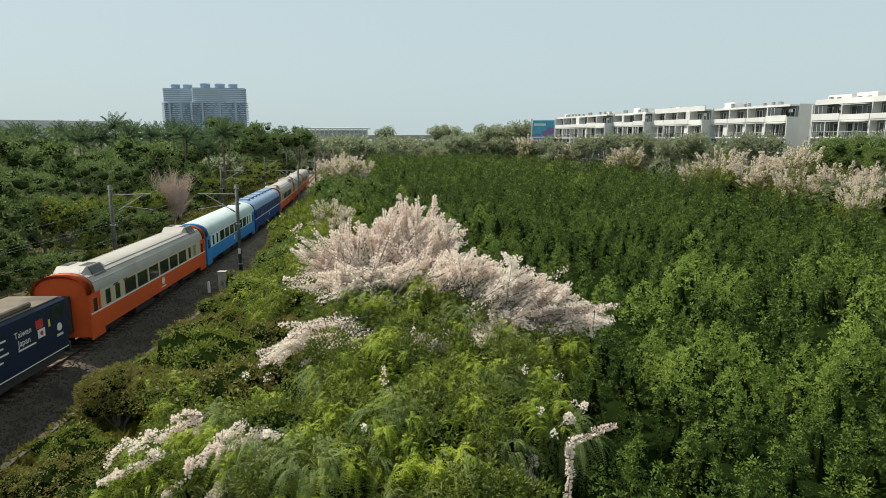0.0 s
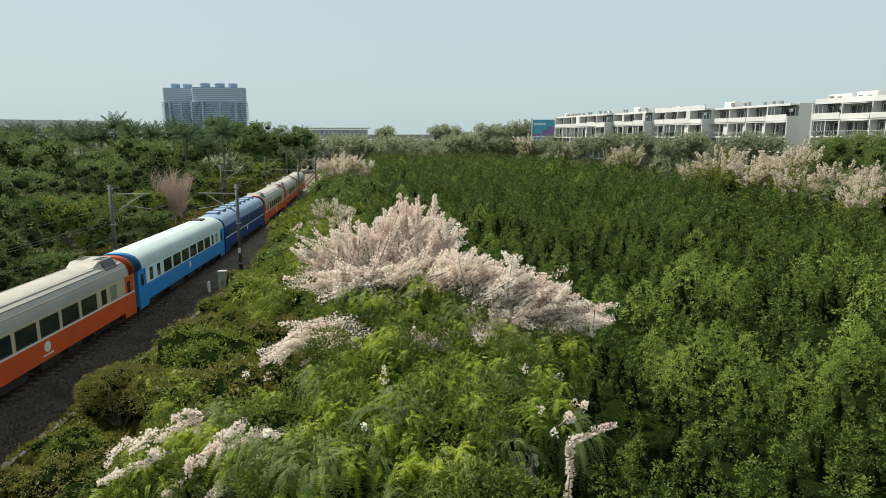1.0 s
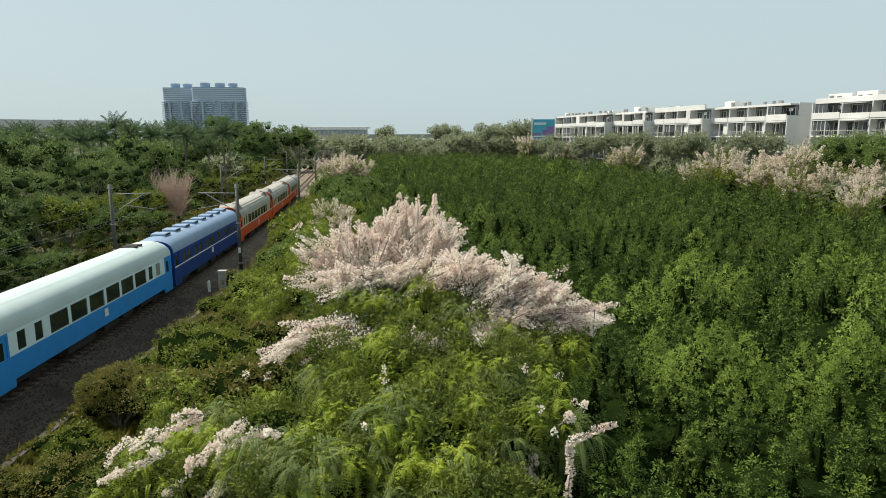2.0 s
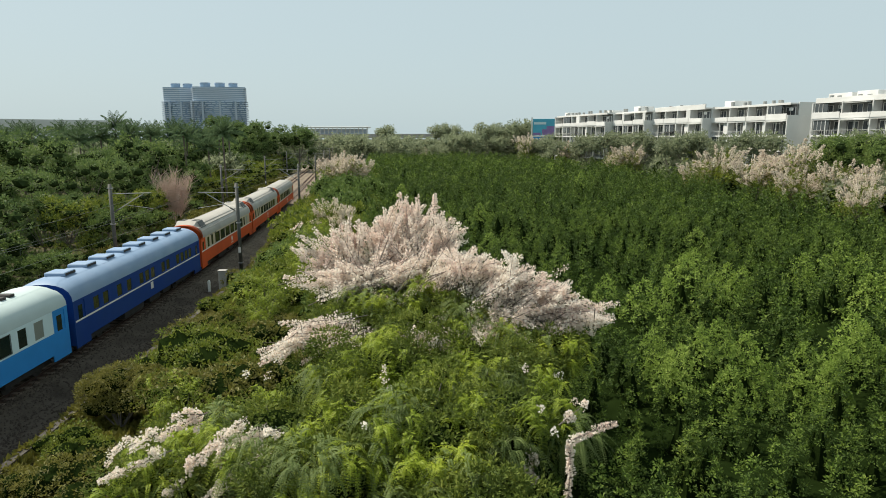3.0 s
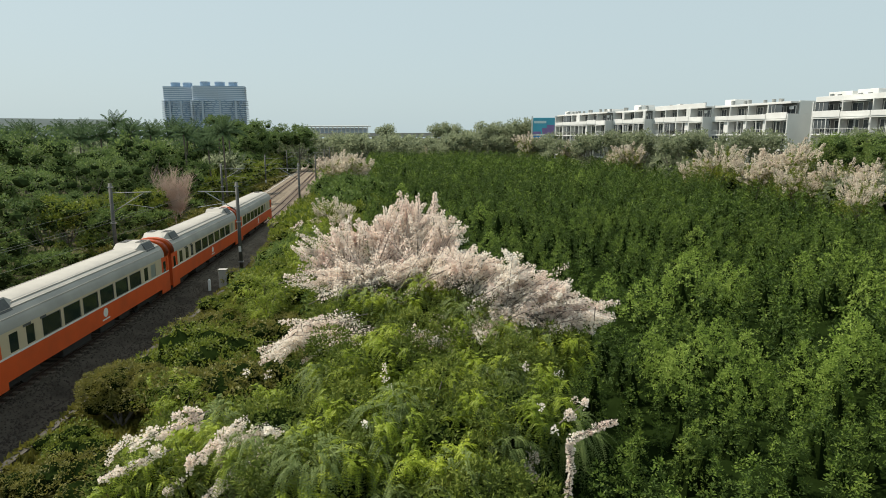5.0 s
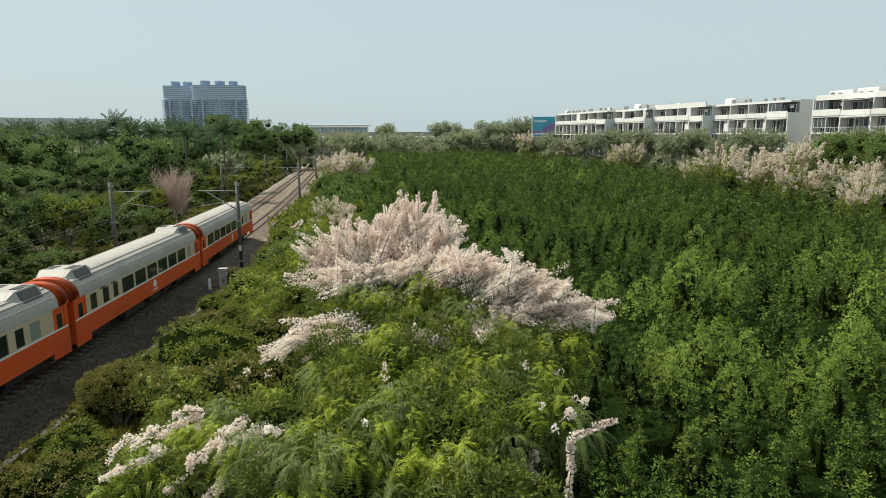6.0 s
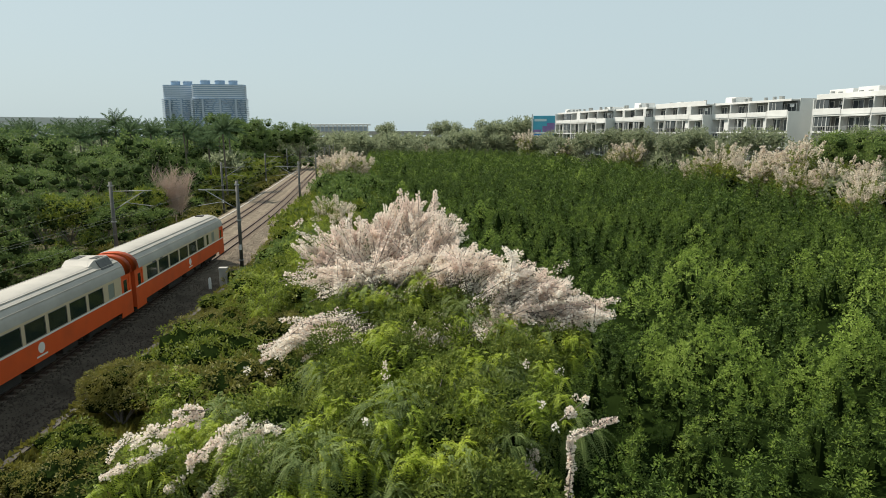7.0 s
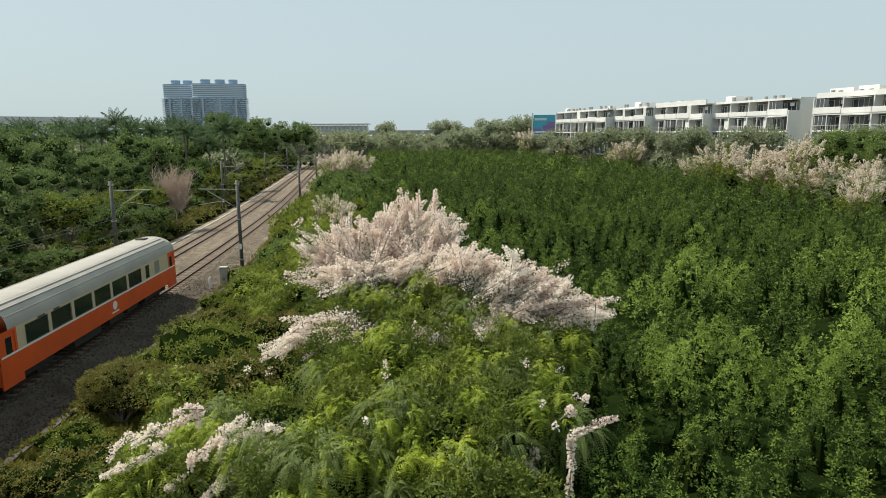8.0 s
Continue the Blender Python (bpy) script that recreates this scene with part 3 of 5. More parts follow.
    # small high shutters
    part("shutter", boxes([(1.45, 1.458, -6.9, -6.3, 2.99, 3.11), (1.45, 1.458, -5.6, -5.1, 2.99, 3.11)]), "grille", t)
    return t


def azure_coach():
    t = thing("railway_coach", "azure and pale aqua railway coach with dark windows", "railway coach", "coaches of the train")
    wins = [(-7.6, 0.6, "glass"), (-6.3, 0.6, "glass")] + wide_row(-4.6, 1.85, 6) + [(6.2, 0.6, "glass"), (7.4, 0.7, "pale_glass")]
    car_shell(t, "azure", "aqua", "azure", "aqua_roof", None, wins)
    hang("roof_arch", roof_mesh("roof_arch", "azure", -9.78, -9.28, 0.012, 0.006), t, "blue painted roof end")
    bm = bmesh.new()
    for y in (6.5, 7.1):
        box(bm, -0.5, 0.5, y, y + 0.35, 3.88 + RISE, 4.02 + RISE, 0.02)
    part("roof_vent", bm, "dark", t)
    part("emblem", boxes([(1.45, 1.458, -0.2, 0.2, 1.4, 1.85)]), "stripe", t, "plain pale emblem bar")
    return t


def royal_coach():
    t = thing("railway_coach", "royal blue railway coach with a white stripe and roof vents", "railway coach", "coaches of the train")
    wins = [(-7.4, 0.62, "amber_glass"), (-6.3, 0.62, "amber_glass")] + [(y, 0.62, "amber_glass") for y in (-4.6, -3.3, -1.5, -0.6, 0.3, 2.1, 3.0, 4.9, 5.8, 6.7, 7.5)]
    car_shell(t, "royal", "royal", "royal", "royal_roof", "stripe", wins, (2.15, 2.85))
    for y in np.arange(-8.0, 8.2, 2.28):
        v = part("roof_vent", boxes([(-0.55, 0.55, y - 0.55, y + 0.55, 3.86 + RISE, 4.10 + RISE)], 0.05), "royal_roof", t)
        part("vent_slot", boxes([(0.30, 0.558, y - 0.5, y + 0.5, 3.93 + RISE, 4.06 + RISE)]), "dark", v)
    part("emblem", boxes([(1.45, 1.458, -0.2, 0.2, 1.45, 1.9)]), "stripe", t, "plain pale emblem bar")
    return t


def text_part(body, size, loc, mat, parent):
    c = bpy.data.curves.new("lettering", "FONT")
    c.body, c.size, c.extrude = body, size, 0.004
    me = bpy.data.meshes.new_from_object(bpy.data.objects.new("tmp", c))
    me.materials.clear()
    me.materials.append(M[mat])
    ob = hang("lettering", me, parent, "white lettering")
    ob.matrix_basis = Matrix.Translation(loc) @ Matrix.Rotation(radians(90), 4, "Z") @ Matrix.Rotation(radians(90), 4, "X")
    return ob


def locomotive():
    t = thing("locomotive", "dark navy electric locomotive with white lettering and flags", "locomotive")
    L = 8.9
    body = part("body", boxes([(-1.4, 1.4, -L, L, 0.95, 3.62)], 0.12), "navy", t)
    part("skirt", boxes([(-1.3, 1.3, -L + 0.4, L - 0.4, 0.55, 0.95)], 0.04), "dark", t)
    part("sill_line", boxes([(1.40, 1.41, -L + 0.2, L - 0.2, 1.05, 1.10)]), "stripe", t)
    part("roof_deck", boxes([(-1.25, 1.25, -L + 0.3, L - 0.3, 3.62, 3.70)], 0.03), "loco_roof", t)
    part("roof_cowl", boxes([(-1.2, 1.2, -6.0, -2.8, 3.70, 4.0)], 0.06), "loco_roof", t)
    part("roof_cowl", boxes([(-1.15, 1.15, 3.9, 6.6, 3.70, 3.96)], 0.06), "loco_roof", t)
    part("roof_cowl", boxes([(-0.6, 0.6, 0.2, 3.2, 3.70, 3.90)], 0.05), "loco_roof", t)
    bm = bmesh.new()
    for x in (-0.5, 0.5):
        rod(bm, (x, -1.2, 3.55), (x * 0.6, 0.2, 3.95), 0.03)
        rod(bm, (x * 0.6, 0.2, 3.95), (x, -1.4, 4.15), 0.025)
    rod(bm, (-0.8, -1.4, 4.17), (0.8, -1.4, 4.17), 0.03)
    part("pantograph", bm, "dark", t, "folded dark pantograph")
    for y in (8.0, -8.0):
        part("cab_window", boxes([(1.395, 1.408, y - 0.42, y + 0.42, 2.72, 3.35)], 0.004), "glass", t)
    part("cab_door", boxes([(1.395, 1.401, 6.95, 7.5, 1.1, 3.2)]), "navy", t)
    part("buffer_beam", boxes([(-1.35, 1.35, L - 0.03, L + 0.12, 0.7, 1.2)], 0.03), "dark", t)
    part("coupler", boxes([(-0.12, 0.12, L, L + 0.6, 0.72, 0.98)]), "dark", t)
    text_part("Taiwan", 0.42, (1.412, 4.75, 2.66), "stripe", t)
    text_part("Japan", 0.42, (1.412, 4.95, 2.24), "stripe", t)
    part("flag", boxes([(1.402, 1.412, 6.3, 6.85, 2.64, 3.06)]), "red", t, "red flag panel")
    part("flag", boxes([(1.402, 1.412, 6.4, 6.95, 2.17, 2.59)]), "stripe", t, "white flag panel")
    bm = bmesh.new()
    bmesh.ops.create_cone(bm, cap_ends=True, segments=18, radius1=0.11, radius2=0.11, depth=0.012, matrix=Matrix.Translation((1.414, 6.68, 2.38)) @ Matrix.Rotation(radians(90), 4, "Y"))
    part("flag_disc", bm, "red", t, "red disc on a white flag")
    bm = bmesh.new()
    for k, (a, b) in enumerate(((3.4, 4.2), (3.3, 4.0), (3.45, 4.3), (3.4, 3.9))):
        box(bm, 1.402, 1.410, a, b, 2.78 - k * 0.30, 2.86 - k * 0.30)
    box(bm, 1.402, 1.410, 4.95, 6.2, 2.02, 2.10)
    part("text_bar", bm, "stripe", t, "rows of plain white bars")
    bm = bmesh.new()
    bmesh.ops.create_cone(bm, cap_ends=True, segments=18, radius1=0.2, radius2=0.2, depth=0.012, matrix=Matrix.Translation((1.408, 8.1, 2.25)) @ Matrix.Rotation(radians(90), 4, "Y"))
    box(bm, 1.402, 1.412, 7.85, 8.35, 1.80, 1.92)
    part("emblem", bm, "stripe", t, "plain round pale emblem with a bar")
    part("yellow_label", boxes([(1.402, 1.412, 7.25, 7.4, 2.5, 2.85)]), "yellow", t)
    bogie(t, -5.6, (-1.5, 0, 1.5))
    bogie(t, 5.6, (-1.5, 0, 1.5))
    return t


WHEELS = []
TRAIN = []


def build_train():
    w_a = [(-7.6, 0.62, "glass"), (-6.4, 0.62, "glass")] + wide_row(-4.7, 1.82, 6) + [(6.0, 0.6, "glass"), (7.1, 0.75, "pale_glass")]
    w_b = [(-7.7, 0.7, "glass"), (-6.3, 0.7, "glass"), (-5.1, 0.6, "glass")] + wide_row(-3.5, 1.82, 6) + [(7.3, 0.7, "pale_glass")]
    w_c = wide_row(-7.0, 2.05, 6, 1.72) + [(5.1, 0.6, "glass"), (6.6, 0.8, "pale_glass")]
    lab = "orange and cream railway coach with a white stripe"
    TRAIN.append((locomotive(), -70.6))
    TRAIN.append((orange_coach(lab + " and roof units", [(-7.9, -1), (7.9, 1)], w_a), -50.0))
    TRAIN.append((azure_coach(), -30.0))
    TRAIN.append((royal_coach(), -10.0))
    TRAIN.append((orange_coach("orange and cream coach coupled behind the royal blue coach", [(-7.9, -1), (7.9, 1)], w_a), 10.0))
    TRAIN.append((orange_coach(lab + " and high shutters", [(-7.9, -1), (7.9, 1)], w_b), 30.0))
    TRAIN.append((orange_coach("last orange and cream coach of the train, smooth roof", [], w_c, (-9.78,)), 50.0))
    last = TRAIN[-1][0]
    part("roof_vent", boxes([(-0.3, 0.3, 7.6, 8.3, 3.90 + RISE, 4.0 + RISE)], 0.02), "dark", last, "dark slot vent")
    bm = bmesh.new()
    for x in (-0.9, 0.9):
        rod(bm, (x, 9.75, 1.4), (x, 9.83, 1.4), 0.09, None, 12)
    part("tail_lamp", bm, "red", last, "red tail lamps")


def train_s(t):
    """Arc length of the train's reference point at t seconds."""
    return TRAIN_A - TRAIN_V * t - 0.5 * TRAIN_C * t * t


TRAIN_A, TRAIN_V, TRAIN_C = 92.0, 14.13, -0.174


def motions():
    for ob, off in TRAIN:
        walk(ob, [(t, car_pose(train_s(t) + off)) for t in [i * 0.5 for i in range(17)]])
    for w in WHEELS:
        x, y, z = w.location
        walk(w, [(i / 30, pose(x, y, z, math.degrees((train_s(0) - train_s(i / 30)) / 0.43))) for i in range(241)])


# ---- foliage generators ----
def tuft_leaves(rng, C, Nn, n, length, spread, flat=1.1):
    """n leaves round each centre C, growing out about its direction Nn."""
    k = len(C)
    c, nn = np.repeat(C, n, 0), np.repeat(Nn, n, 0)
    r = unit(rng.normal(size=(k * n, 3)))
    d = unit(nn * 0.55 + r * 0.9)
    p = c + r * spread * rng.random((k * n, 1)) + nn * spread * 0.4
    up = unit(nn * flat + unit(rng.normal(size=(k * n, 3))) * 0.6)
    ln = length * rng.uniform(0.6, 1.25, k * n)
    return leaf_arrays(p, d, up, ln, ln * rng.uniform(0.38, 0.6, k * n))


class Crowns:
    """Canopy made of many rounded crowns on a jittered grid: gives its height over the plan."""

    def __init__(self, cell, base, rise, seed, sharp=1.0):
        self.cell, self.base, self.rise, self.sharp = cell, base, rise, sharp
        self.t = np.random.default_rng(seed).random((4, 512, 512))

    def height(self, x, y):
        gx, gy = np.floor(x / self.cell).astype(int), np.floor(y / self.cell).astype(int)
        best = np.full(x.shape, -9.0)
        for i in (-1, 0, 1):
            for j in (-1, 0, 1):
                a, b = (gx + i) % 512, (gy + j) % 512
                cx = (gx + i + 0.15 + 0.7 * self.t[0, a, b]) * self.cell
                cy = (gy + j + 0.15 + 0.7 * self.t[1, a, b]) * self.cell
                r2 = ((x - cx) ** 2 + (y - cy) ** 2) / (self.cell * (0.55 + 0.4 * self.t[3, a, b])) ** 2
                best = np.maximum(best, self.rise * (self.t[2, a, b] * 0.8 - self.sharp * r2))
        return self.base + np.maximum(best, -1.6 * self.rise)

    def normal(self, x, y):
        e = self.cell * 0.08
        hx = (self.height(x + e, y) - self.height(x - e, y)) / (2 * e)
        hy = (self.height(x, y + e) - self.height(x, y - e)) / (2 * e)
        return unit(np.stack([-hx, -hy, np.ones_like(hx)], -1))


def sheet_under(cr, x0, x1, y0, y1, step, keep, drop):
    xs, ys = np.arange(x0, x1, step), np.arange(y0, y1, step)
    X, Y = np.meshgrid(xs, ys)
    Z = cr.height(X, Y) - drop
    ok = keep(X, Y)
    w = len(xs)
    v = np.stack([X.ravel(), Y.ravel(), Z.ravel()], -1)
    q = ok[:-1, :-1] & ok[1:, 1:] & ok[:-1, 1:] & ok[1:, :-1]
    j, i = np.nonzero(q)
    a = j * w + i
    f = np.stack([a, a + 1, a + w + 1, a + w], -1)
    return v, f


def field_left_edge(y):
    """Plan line where the field of trees meets the railway verge."""
    return np.interp(y, [0, 20, 40, 60, 100, 150, 230, 320], [-2.0, -3.0, -6.0, -8.5, -12.0, -18.0, -28.0, -40.0])


def field_right_edge(y):
    return np.interp(y, [0, 40, 60, 76, 118, 175, 200, 245, 300], [60.0, 52.0, 46.0, 47.0, 48.5, 48.0, 41.0, 28.0, 8.0])


def shoots(rng, C, R, Hh, tips, blades, ln, lighter=0.26):
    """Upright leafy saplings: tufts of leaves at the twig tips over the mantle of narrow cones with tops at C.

    Returns the older leaves and the young top ones, painted lighter as if sunlit.
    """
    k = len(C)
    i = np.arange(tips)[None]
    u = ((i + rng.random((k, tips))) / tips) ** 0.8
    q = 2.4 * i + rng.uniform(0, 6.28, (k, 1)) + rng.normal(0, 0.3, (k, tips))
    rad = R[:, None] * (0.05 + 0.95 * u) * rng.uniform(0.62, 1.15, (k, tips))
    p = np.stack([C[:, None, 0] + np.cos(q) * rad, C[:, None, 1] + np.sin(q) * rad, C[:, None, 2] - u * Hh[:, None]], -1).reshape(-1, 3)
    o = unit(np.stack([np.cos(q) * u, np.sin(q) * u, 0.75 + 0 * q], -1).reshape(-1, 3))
    # tufts near the top get the lighter colour that paints sunlight there
    sun_painted = (u + rng.normal(0, 0.10, u.shape) < lighter).ravel()
    return [tuft_leaves(rng, p[w], o[w], blades, ln, ln, 1.3) for w in (~sun_painted, sun_painted)]


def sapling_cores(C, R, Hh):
    """Near-black six-sided cone in each sapling, standing in for its inner shade."""
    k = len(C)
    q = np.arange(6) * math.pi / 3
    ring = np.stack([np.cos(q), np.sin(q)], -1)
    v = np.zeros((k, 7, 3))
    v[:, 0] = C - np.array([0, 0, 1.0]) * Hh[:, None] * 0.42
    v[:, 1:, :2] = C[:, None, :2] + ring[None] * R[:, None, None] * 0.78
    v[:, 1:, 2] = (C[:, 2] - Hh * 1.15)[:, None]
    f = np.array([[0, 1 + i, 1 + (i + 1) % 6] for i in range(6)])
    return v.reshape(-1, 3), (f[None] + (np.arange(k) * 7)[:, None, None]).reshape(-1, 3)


VINES = [(11.5, 30.5, 3.2, 2.2), (14.6, 31.0, 2.2, 1.5), (9.8, 19.2, 2.2, 1.6), (11.4, 19.6, 1.8, 1.2), (22.0, 33.5, 3.6, 1.8), (13.4, 19.7, 1.6, 1.6), (6.9, 20.6, 1.0, 1.0), (9.2, 16.4, 1.0, 0.7), (17.5, 26.0, 1.6, 1.0)]


def vine_cover(x, y):
    """How far creeping vines cover the trees at a place in the plan."""
    best = np.zeros_like(x)
    for cx, cy, rx, ry in VINES:
        wob = 0.25 * np.sin(1.7 * x + 0.9 * y + cx) + 0.2 * np.sin(2.9 * y - 1.3 * x)
        best = np.maximum(best, 1.15 - np.sqrt(((x - cx) / rx) ** 2 + ((y - cy) / ry) ** 2) + wob)
    return best


def build_field():
    rng = np.random.default_rng(11)
    t = thing("field_of_trees", "dense dark green canopy of low trees filling the field", "tree canopy", kind="stuff")
    vine = thing("vine_thicket", "bright green creeping vines draped over the low trees", "thicket", kind="stuff")
    # distance from, to, tree spacing, twigs a tree, leaves a twig, leaf length
    bands = [(7, 25, 1.0, 34, 19, 0.088), (25, 62, 1.5, 26, 15, 0.15), (62, 120, 2.1, 20, 11, 0.28), (120, 270, 2.8, 13, 9, 0.52)]
    cr = Crowns(5.5, 4.4, 0.8, 5)
    for d0, d1, gap, tips, blades, ln in bands:
        def inside(x, y):
            d = np.hypot(x, y)
            return (d >= d0 - 0.5) & (d < d1 + 0.5) & (x > field_left_edge(y)) & (x < field_right_edge(y)) & (y > 6) & (np.abs(x) < y * 0.86 + 3)
        x1 = d1 * 0.75
        gx, gy = np.meshgrid(np.arange(-48, x1, gap), np.arange(5, d1, gap))
        x = gx.ravel() + rng.uniform(-0.5, 0.5, gx.size) * gap
        y = gy.ravel() + rng.uniform(-0.5, 0.5, gx.size) * gap
        ok = inside(x, y)
        x, y = x[ok], y[ok]
        k = len(x)
        z = cr.height(x, y) + np.clip(rng.normal(0, 0.28 + 0.15 * gap, k), -1.2, 0.9)
        c = np.stack([x, y, z], -1)
        r, h = gap * rng.uniform(0.42, 0.62, k), gap * rng.uniform(1.3, 1.7, k) + 0.7
        on = vine_cover(x, y) + rng.normal(0, 0.18, k) > 0.46
        for (v, f), name, mat in zip(shoots(rng, c[~on], r[~on], h[~on], tips, blades, ln, 0.24 if d0 < 60 else 0.09), ("canopy", "sun_painted_shoots"), ("field", "lighter")):
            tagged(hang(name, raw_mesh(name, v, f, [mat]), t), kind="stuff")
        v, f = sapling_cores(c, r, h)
        ob = hang("sapling_shade", raw_mesh("sapling_shade", v, f, ["inner_shade"]), t)
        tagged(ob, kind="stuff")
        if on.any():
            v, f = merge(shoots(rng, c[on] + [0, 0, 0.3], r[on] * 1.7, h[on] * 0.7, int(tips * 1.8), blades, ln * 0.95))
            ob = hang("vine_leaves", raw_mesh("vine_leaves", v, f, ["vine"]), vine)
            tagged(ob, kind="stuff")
        # added near-black sheet below the crowns, painted shade for the gaps
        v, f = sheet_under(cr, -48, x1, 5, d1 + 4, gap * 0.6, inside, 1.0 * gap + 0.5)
        ob = hang("shaded_depth", raw_mesh("shaded_depth", v, f, ["inner_shade"], smooth=True), t)
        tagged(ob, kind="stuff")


def mound(name, label, category, at, r, h, mat, n, leaf, seed, kind="", tuft=12):
    """A thicket: leaves over an uneven heap, a near-black core painting its inner shade, a few stems."""
    rng = np.random.default_rng(seed)
    t = thing(name, label, category, kind=kind, at=pose(*at))
    # uneven heap of lobes
    k = 9
    lob = np.stack([rng.normal(0, 0.45, k) * r[0], rng.normal(0, 0.45, k) * r[1], rng.uniform(0.35, 0.8, k) * h], -1)
    rad = rng.uniform(0.35, 0.6, k)[:, None] * np.array([r[0], r[1], h * 0.55])
    lob[:, 2] = np.minimum(lob[:, 2], h - rad[:, 2])
    w = rad[:, 0] * rad[:, 1]
    pick = rng.choice(k, n, p=w / w.sum())
    d = unit(rng.normal(size=(n, 3)))
    d[:, 2] = np.where(d[:, 2] < -0.25, -d[:, 2], d[:, 2])
    c = lob[pick] + d * rad[pick] * rng.uniform(0.82, 1.05, (n, 1))
    c[:, 2] = np.maximum(c[:, 2], 0.05)
    v, f = tuft_leaves(rng, c, unit(d + [0, 0, 0.5]), tuft, leaf, leaf * 0.9)
    hang("leaves", raw_mesh("leaves", v, f, [mat]), t)
    # added dark lumps whose colour stands for shade between the leaves
    core = []
    for a, b in zip(lob, rad):
        bm = bmesh.new()
        bmesh.ops.create_icosphere(bm, subdivisions=1, radius=1.0)
        vv = np.array([x.co[:] for x in bm.verts])
        ff = np.array([[q.index for q in p.verts] for p in bm.faces])
        bm.free()
        vv = vv * b * 0.8 * (0.9 + 0.2 * rng.random((len(vv), 1))) + a
        vv[:, 2] = np.maximum(vv[:, 2], 0.0)
        core.append((vv, ff))
    v, f = merge(core)
    tagged(hang("crown_shade", raw_mesh("crown_shade", v, f, ["inner_shade"]), t), kind="stuff")
    rows = [((0, 0, 0), a * [0.9, 0.9, 0.9], 0.05, 0.015) for a in lob]
    v, f = tubes(rows, 5)
    tagged(hang("stem_mass", raw_mesh("stem_mass", v, f, ["bark"]), t), kind="stuff")
    return t


def limb_paths(rng, height, spread, n, trunk_r):
    """Trunk and limbs as tapered segments; returns rows and the limb ends."""
    rows, tips = [], []
    p, z = np.zeros(3), 0.0
    th = height * rng.uniform(0.28, 0.4)
    top = np.array([rng.normal(0, 0.15), rng.normal(0, 0.15), th])
    rows.append((np.zeros(3), top * [0.5, 0.5, 0.5] + rng.normal(0, 0.05, 3), trunk_r, trunk_r * 0.85))
    rows.append((rows[-1][1], top, trunk_r * 0.85, trunk_r * 0.7))
    for i in range(n):
        q = 2 * math.pi * (i + rng.random() * 0.7) / n
        e = top + np.array([math.cos(q) * spread * rng.uniform(0.35, 0.7), math.sin(q) * spread * rng.uniform(0.35, 0.7), (height - th) * rng.uniform(0.35, 0.75)])
        m = top + (e - top) * 0.5 + np.array([0, 0, -0.06 * height * rng.random()])
        rows += [(top, m, trunk_r * 0.5, trunk_r * 0.32), (m, e, trunk_r * 0.32, trunk_r * 0.15)]
        tips.append(e)
        for _ in range(3):
            g = e + np.array([rng.normal(0, 0.28) * spread, rng.normal(0, 0.28) * spread, rng.uniform(0.0, 0.35) * (height - th)])
            g[2] = min(g[2], height * 0.93)
            rows.append((e, g, trunk_r * 0.15, trunk_r * 0.05))
            tips.append(g)
    return rows, np.array(tips)


def broad_tree(label, height, spread, mat, seed, leaf=0.34, tufts=480, limbs=6, clump=0.30, low=False, blades=11):
    rng = np.random.default_rng(seed)
    t = thing("tree", label, "tree", "trees beside the railway")
    rows, tips = limb_paths(rng, height, spread, limbs, 0.05 * height ** 0.8 * 0.6)
    v, f = tubes(rows, 6)
    hang("trunk", raw_mesh("trunk", v, f, ["bark"], smooth=True), t)
    if low:
        q = rng.uniform(0, 2 * math.pi, 10)
        tips = np.concatenate([tips, np.stack([np.cos(q) * spread * 0.6, np.sin(q) * spread * 0.6, rng.uniform(0.12, 0.45, 10) * height], -1)])
    k = len(tips)
    rad = rng.uniform(0.7, 1.25, (k, 1)) * clump * spread * np.array([[1, 1, 0.75]])
    # each limb end carries a few smaller boughs that stand clear of one another
    sub = 6
    d0 = unit(rng.normal(size=(k * sub, 3)) + [0, 0, 0.35])
    bough = np.repeat(tips, sub, 0) + d0 * np.repeat(rad, sub, 0) * 0.66
    brad = np.repeat(rad, sub, 0) * rng.uniform(0.36, 0.58, (k * sub, 1))
    pick = rng.integers(0, k * sub, tufts)
    d = unit(rng.normal(size=(tufts, 3)) + [0, 0, 0.45])
    c = bough[pick] + d * brad[pick] * rng.uniform(0.8, 1.08, (tufts, 1))
    c[:, 2] = np.clip(c[:, 2], 0.25, None)
    v, f = tuft_leaves(rng, c, unit(d + [0, 0, 0.4]), blades, leaf, leaf * 1.1)
    hang("crown", raw_mesh("crown", v, f, [mat]), t)
    # added dark lumps at the limb ends paint the crown's inner shade
    core = []
    for a, b in zip(tips, rad):
        bm = bmesh.new()
        bmesh.ops.create_icosphere(bm, subdivisions=1, radius=1.0)
        vv = np.array([x.co[:] for x in bm.verts])
        ff = np.array([[q.index for q in p.verts] for p in bm.faces])
        bm.free()
        core.append((vv * b * (0.34 if mat == "hazy_leaf" else 0.52) * rng.uniform(0.85, 1.1, (len(vv), 1)) + a, ff))
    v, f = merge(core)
    tagged(hang("crown_shade", raw_mesh("crown_shade", v, f, ["hazy_shade" if mat == "hazy_leaf" else "wood_shade"]), t), kind="stuff")
    return t


